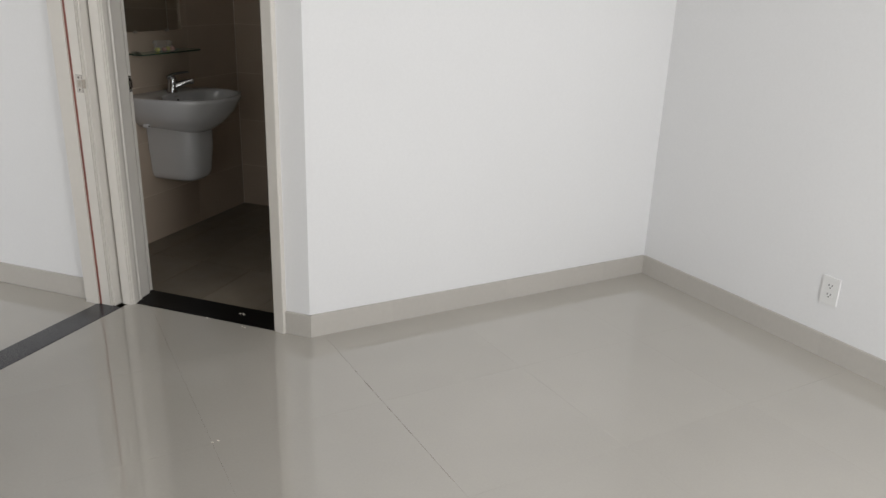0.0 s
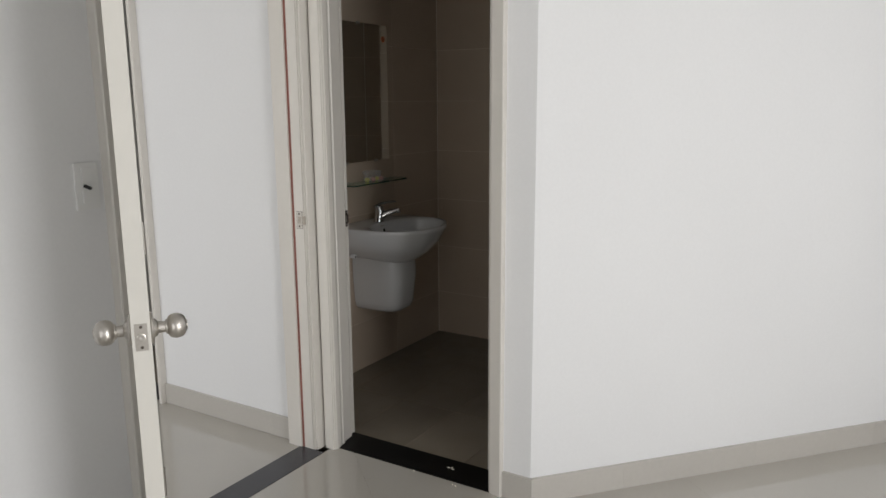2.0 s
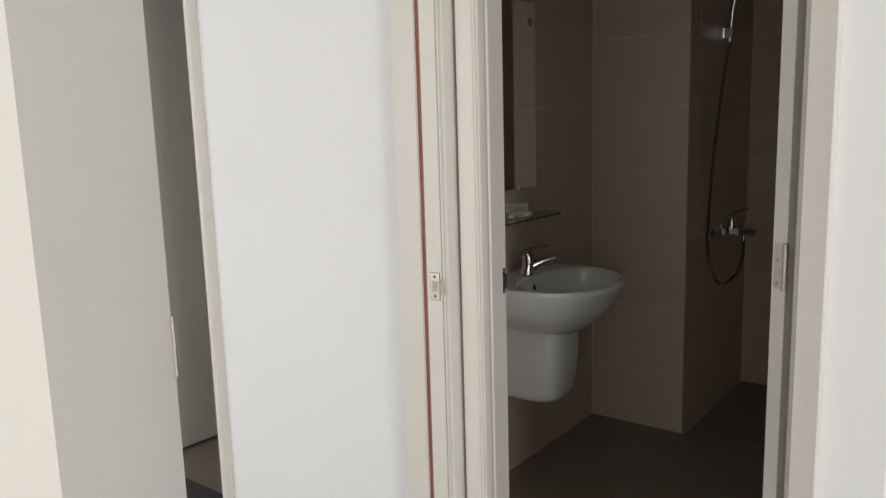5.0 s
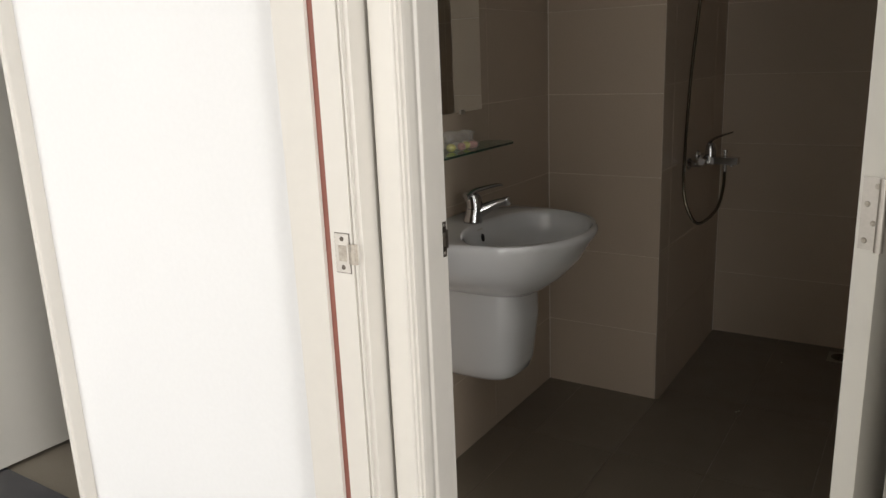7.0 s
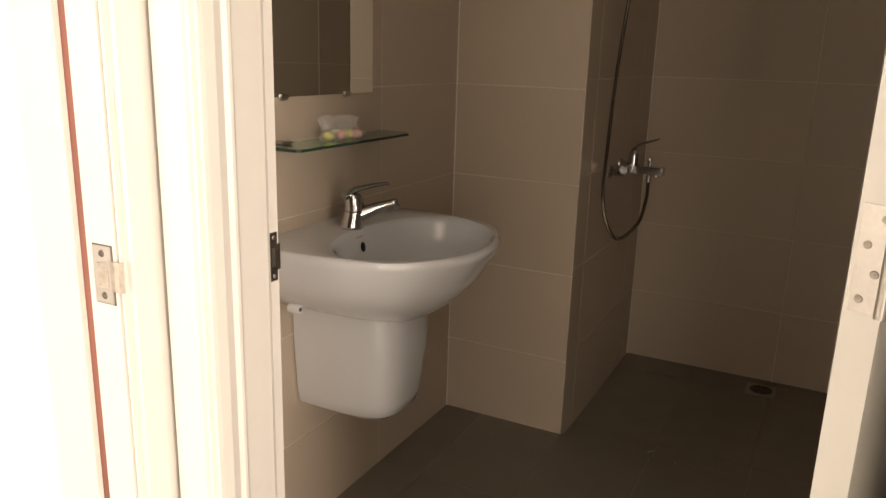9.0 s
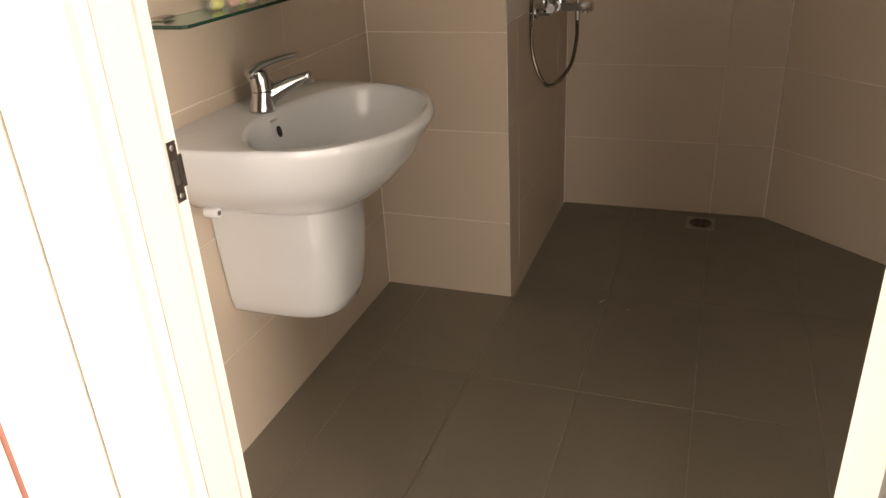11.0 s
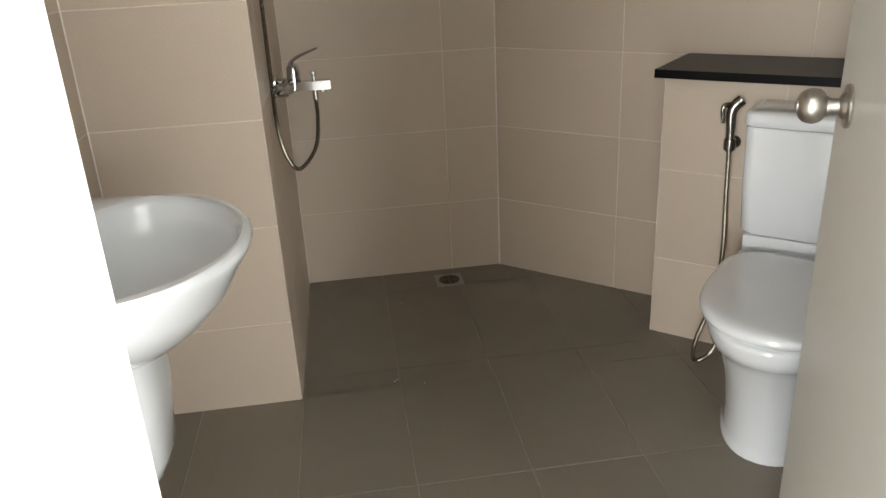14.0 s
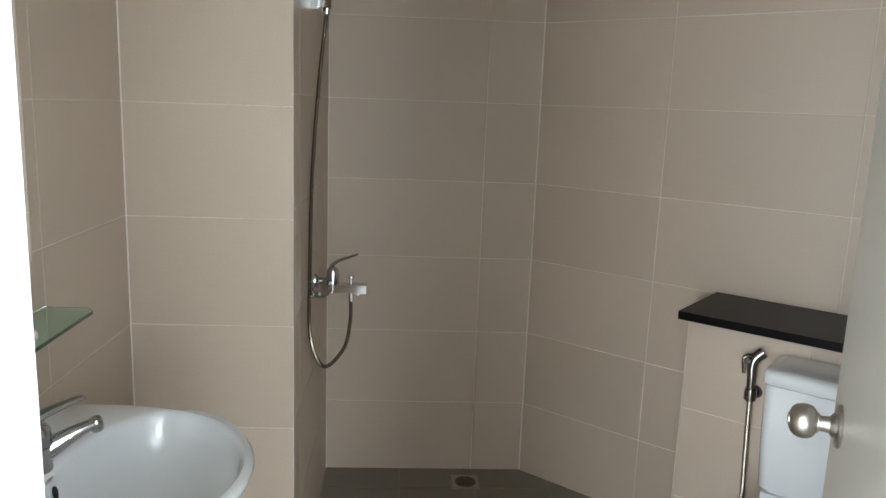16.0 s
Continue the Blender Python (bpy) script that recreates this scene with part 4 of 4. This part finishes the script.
def tile_mesh(w, h, mat, thick=0.006, edge=0.0010):
    key = (round(w, 4), round(h, 4), mat.name)
    if key not in TILE_CACHE:
        bm = bmesh.new()
        lo = [bm.verts.new(p) for p in ((0, 0, -thick), (w, 0, -thick), (w, h, -thick), (0, h, -thick))]
        mi = [bm.verts.new(p) for p in ((0, 0, -edge), (w, 0, -edge), (w, h, -edge), (0, h, -edge))]
        hi = [bm.verts.new(p) for p in ((edge, edge, 0), (w - edge, edge, 0), (w - edge, h - edge, 0), (edge, h - edge, 0))]
        for i in range(4):
            j = (i + 1) % 4
            bm.faces.new((lo[i], lo[j], mi[j], mi[i]))
            bm.faces.new((mi[i], mi[j], hi[j], hi[i]))
        bm.faces.new(hi)
        bm.faces.new(lo[::-1])
        TILE_CACHE[key] = link_mesh("tile", bm, mat)
    return TILE_CACHE[key]


ROWS_A = [-0.02, 0.259, 0.556, 0.853, 1.150, 1.447, 1.744, 2.041, 2.338, 2.44]
ROWS_D = [-0.03, 0.272, 0.574, 0.876, 1.178, 1.480, 1.782, 2.084, 2.386, 2.44]
JW = 0.0030


def tiled(parent, origin, along, columns, rows, cover=True):
    """Lays wall tiles: origin on the finished face, along the wall; the face looks to the right of along seen from above, turned up."""
    along = Vector((*along, 0)).normalized()
    up = Vector((0, 0, 1))
    out = along.cross(up)
    m0 = Matrix((along, up, out)).transposed().to_4x4()
    m0.translation = (origin[0], origin[1], 0)
    if cover:
        bm = bmesh.new()
        box(bm, columns[0], columns[-1], rows[0], rows[-1], -0.012, -0.0014, m0)
        part("grout", bm, BGROUT, parent)
    for x0, x1 in zip(columns, columns[1:]):
        for z0, z1 in zip(rows, rows[1:]):
            child("tile", tile_mesh(x1 - x0 - JW, z1 - z0 - JW, BTILE), parent, m0 @ Matrix.Translation((x0 + JW / 2, z0 + JW / 2, 0)))


def steps(total, first, size=0.6):
    cols = [0.0, first]
    while cols[-1] + size < total - 0.01:
        cols.append(cols[-1] + size)
    return cols + [total]


# basin wall, looking to +x: runs from far to near seen from the room
tiled(wall_bath, (-1.405, 0.157), (0, 1), [0.0, 0.423, 1.023, 1.487], ROWS_A)
tiled(wall_bath, (-1.405, 1.645), (1, 0), [0.0, 0.4375], ROWS_A)
tiled(wall_bath, (-0.967, 1.6466), (0, 1), [0.0, 0.1214, 0.7214, 0.8994], ROWS_D)
tiled(wall_bath, (-0.967, 2.547), (1, 0), [0.0, 0.600, 0.807], ROWS_D)
p0 = uv(1.798, 1.810)
tiled(wall_bath_c, p0, (SB, -CB), [0.0, 0.509, 1.109, 1.690], ROWS_D)
p0 = uv(1.797, 0.120)
tiled(wall_side, p0, (-CB, -SB), [0.0, 0.58, 1.18, 1.62], ROWS_D)
tiled(wall_hall, (-0.946, 0.157), (-1, 0), [0.0, 0.459], ROWS_A)
p0 = uv(1.505, 1.0534)
tiled(ledge, p0, (SB, -CB), [0.0, 0.3454, 0.9284], [-0.02, 0.266, 0.566, 0.855])
p0 = uv(1.797, 1.055)
tiled(ledge, p0, (-CB, -SB), [0.0, 0.291], [-0.03, 0.266, 0.566, 0.855])


for pts in ([(-0.976, 1.6462), (-0.9682, 1.6462), (-0.9682, 1.654), (-0.976, 1.654)], [(-1.406, 1.6425), (-1.4030, 1.6430), (-1.4025, 1.646), (-1.406, 1.646)],
            [(-0.968, 2.5448), (-0.9652, 2.5452), (-0.9645, 2.548), (-0.968, 2.548)]):
    part("corner_joint", prism(bmesh.new(), pts, -0.02, 2.43), CAULK, wall_bath)
c = uv(1.798, 1.8075)
part("corner_joint", prism(bmesh.new(), [(c.x - 0.0035, c.y + 0.0015), (c.x + 0.0005, c.y - 0.0035), (c.x + 0.004, c.y + 0.004)], -0.02, 2.43), CAULK, wall_bath_c)
part("corner_joint", prism(bmesh.new(), [uv(1.5062, 1.0538)[:2], uv(1.5062, 1.046)[:2], uv(1.515, 1.046)[:2], uv(1.515, 1.0538)[:2]], -0.02, 0.855), CAULK, ledge)


def floor_tile(parent, poly, top, mat, thick=0.010, gap=0.0012, name="tile", edge=0.0008):
    """One floor tile of any outline, drawn in by half a joint, with a softened edge."""
    if len(poly) < 3:
        return
    area = sum(p[0] * q[1] - q[0] * p[1] for p, q in zip(poly, poly[1:] + poly[:1])) / 2
    if abs(area) < 0.0004:
        return
    if area < 0:
        poly = poly[::-1]

    def inset(d):
        out = []
        n = len(poly)
        for i in range(n):
            a, b, c = (Vector(poly[k % n]) for k in (i - 1, i, i + 1))
            d0, d1 = (b - a).normalized(), (c - b).normalized()
            n0, n1 = Vector((-d0.y, d0.x)), Vector((-d1.y, d1.x))
            k = n0 + n1
            out.append(b + k * (d / max(k.dot(n0), 0.25)))
        return out
    bm = bmesh.new()
    loft(bm, [[(*p, top - thick) for p in inset(gap)], [(*p, top - edge) for p in inset(gap)], [(*p, top) for p in inset(gap + edge)]])
    part(name, bm, mat, parent)


XS = [-1.408, -1.260, -0.962, -0.664, -0.366, -0.068, 0.230, 0.528, 0.826, 1.124, 1.3]
for x0, x1 in zip(XS, XS[1:]):
    for y0, y1 in ((0.145, 0.587), (0.587, 1.187), (1.187, 1.652)):
        poly = [(x0, y0), (x1, y0), (x1, y1), (x0, y1)]
        floor_tile(floor_bath, clip(clip(poly, SB, -CB, -0.06), CB, SB, 1.56), -0.005, FTILE)
    poly = [(max(x0, 0.0), 1.652), (x1, 1.652), (x1, 1.90), (max(x0, 0.0), 1.90)]
    if x1 > 0:
        k = (0.207, 0.174)
        floor_tile(floor_bath, clip(clip(poly, -k[1], k[0], k[0] * 1.652), CB, SB, 1.56), -0.005, FTILE)
    for y0, y1 in ((1.652, 1.787), (1.787, 2.387), (2.387, 2.56)):
        if x1 <= -0.9 or x0 > 0.5:
            continue
        poly = [(max(x0, -0.968), y0), (x1, y0), (x1, y1), (max(x0, -0.968), y1)]
        k = (0.207, 0.174)
        floor_tile(floor_bath, clip(clip(poly, k[1], -k[0], -k[0] * 1.652), CB, SB, 1.806), -0.0225, FTILE)
for i in range(-6, 4):
    for j in range(-9, 3):
        u0, v0 = 0.062 + 0.6 * i, 0.6 * j
        poly = [tuple(uv(u, v)[:2]) for u, v in ((u0, v0), (u0 + 0.6, v0), (u0 + 0.6, v0 + 0.6), (u0, v0 + 0.6))]
        poly = clip(poly, -1, 0, 0.92)
        poly = clip(poly, 0, -1, 3.75) if poly else poly
        if j >= 0 and poly:
            poly = clip(poly, 0, 1, 0.0)
        if poly:
            poly = clip(poly, CB, SB, 1.88)
        if poly:
            floor_tile(floor_bed, poly, 0.0, FLOOR, 0.0095, 0.00015, edge=0.00008)

# crumbs of plaster and dust left on the floors
def crumbs(name, label, places, size, mat, seed):
    random.seed(seed)
    thing = tagged(empty(name), label, "debris")
    for x, y, z in places:
        bm = bmesh.new()
        a, k = random.uniform(0, 180), random.uniform(0.7, 1.4)
        bmesh.ops.create_icosphere(bm, subdivisions=1, radius=size * k, matrix=Matrix.Translation((x, y, z + size * 0.3)) @ pose(0, 0, 0, 0, 0, a) @ Matrix.Diagonal((1.9, 0.7, 0.5, 1)))
        part("crumb", bm, mat, thing)


crumbs("plaster_crumbs", "white plaster crumbs on the black threshold", [(-0.395, 0.083, 0.004), (-0.382, 0.088, 0.004), (-0.388, 0.076, 0.004), (-0.372, 0.079, 0.004)], 0.0030, CREAM, 3)
crumbs("plaster_flakes", "thin white plaster flakes on the polished floor", [(-0.315, -0.020, 0.0), (-0.300, -0.024, 0.0), (-0.505, -0.004, 0.0), (0.088, -0.795, 0.0), (0.100, -0.780, 0.0)], 0.0032, CREAM, 5)
crumbs("dust_crumbs", "pale crumbs on the shower floor", [(-0.680, 1.712, -0.0225), (-0.672, 1.722, -0.0225), (-0.588, 1.682, -0.0225), (-0.613, 2.27, -0.0225)], 0.0020, CREAM, 8)
marks = tagged(empty("joint_marks"), "dark dirt marks in a joint of the polished floor", "stain")
random.seed(11)
for v0, v1, half in ((-0.34, -0.37, 0.0008), (-0.43, -0.52, 0.0012), (-0.53, -0.60, 0.0004), (-0.63, -0.68, 0.0009), (-0.70, -0.75, 0.0004), (-0.76, -0.84, 0.0007), (-0.88, -0.94, 0.0003),
                     (-0.96, -1.00, 0.0004), (-1.03, -1.12, 0.0003)):
    bm = bmesh.new()
    w = [half * random.uniform(0.6, 1.2) for _ in range(4)]
    p = [uv(0.0612, v0), uv(0.0612 + w[0], v0 + (v1 - v0) * 0.3), uv(0.0612 + w[1], v0 + (v1 - v0) * 0.75), uv(0.0615, v1), uv(0.0612 - w[2], v0 + (v1 - v0) * 0.7), uv(0.0612 - w[3], v0 + (v1 - v0) * 0.25)]
    prism(bm, [(q.x, q.y) for q in p], 0.0001, 0.0005)
    part("mark", bm, JOINTDIRT, marks)
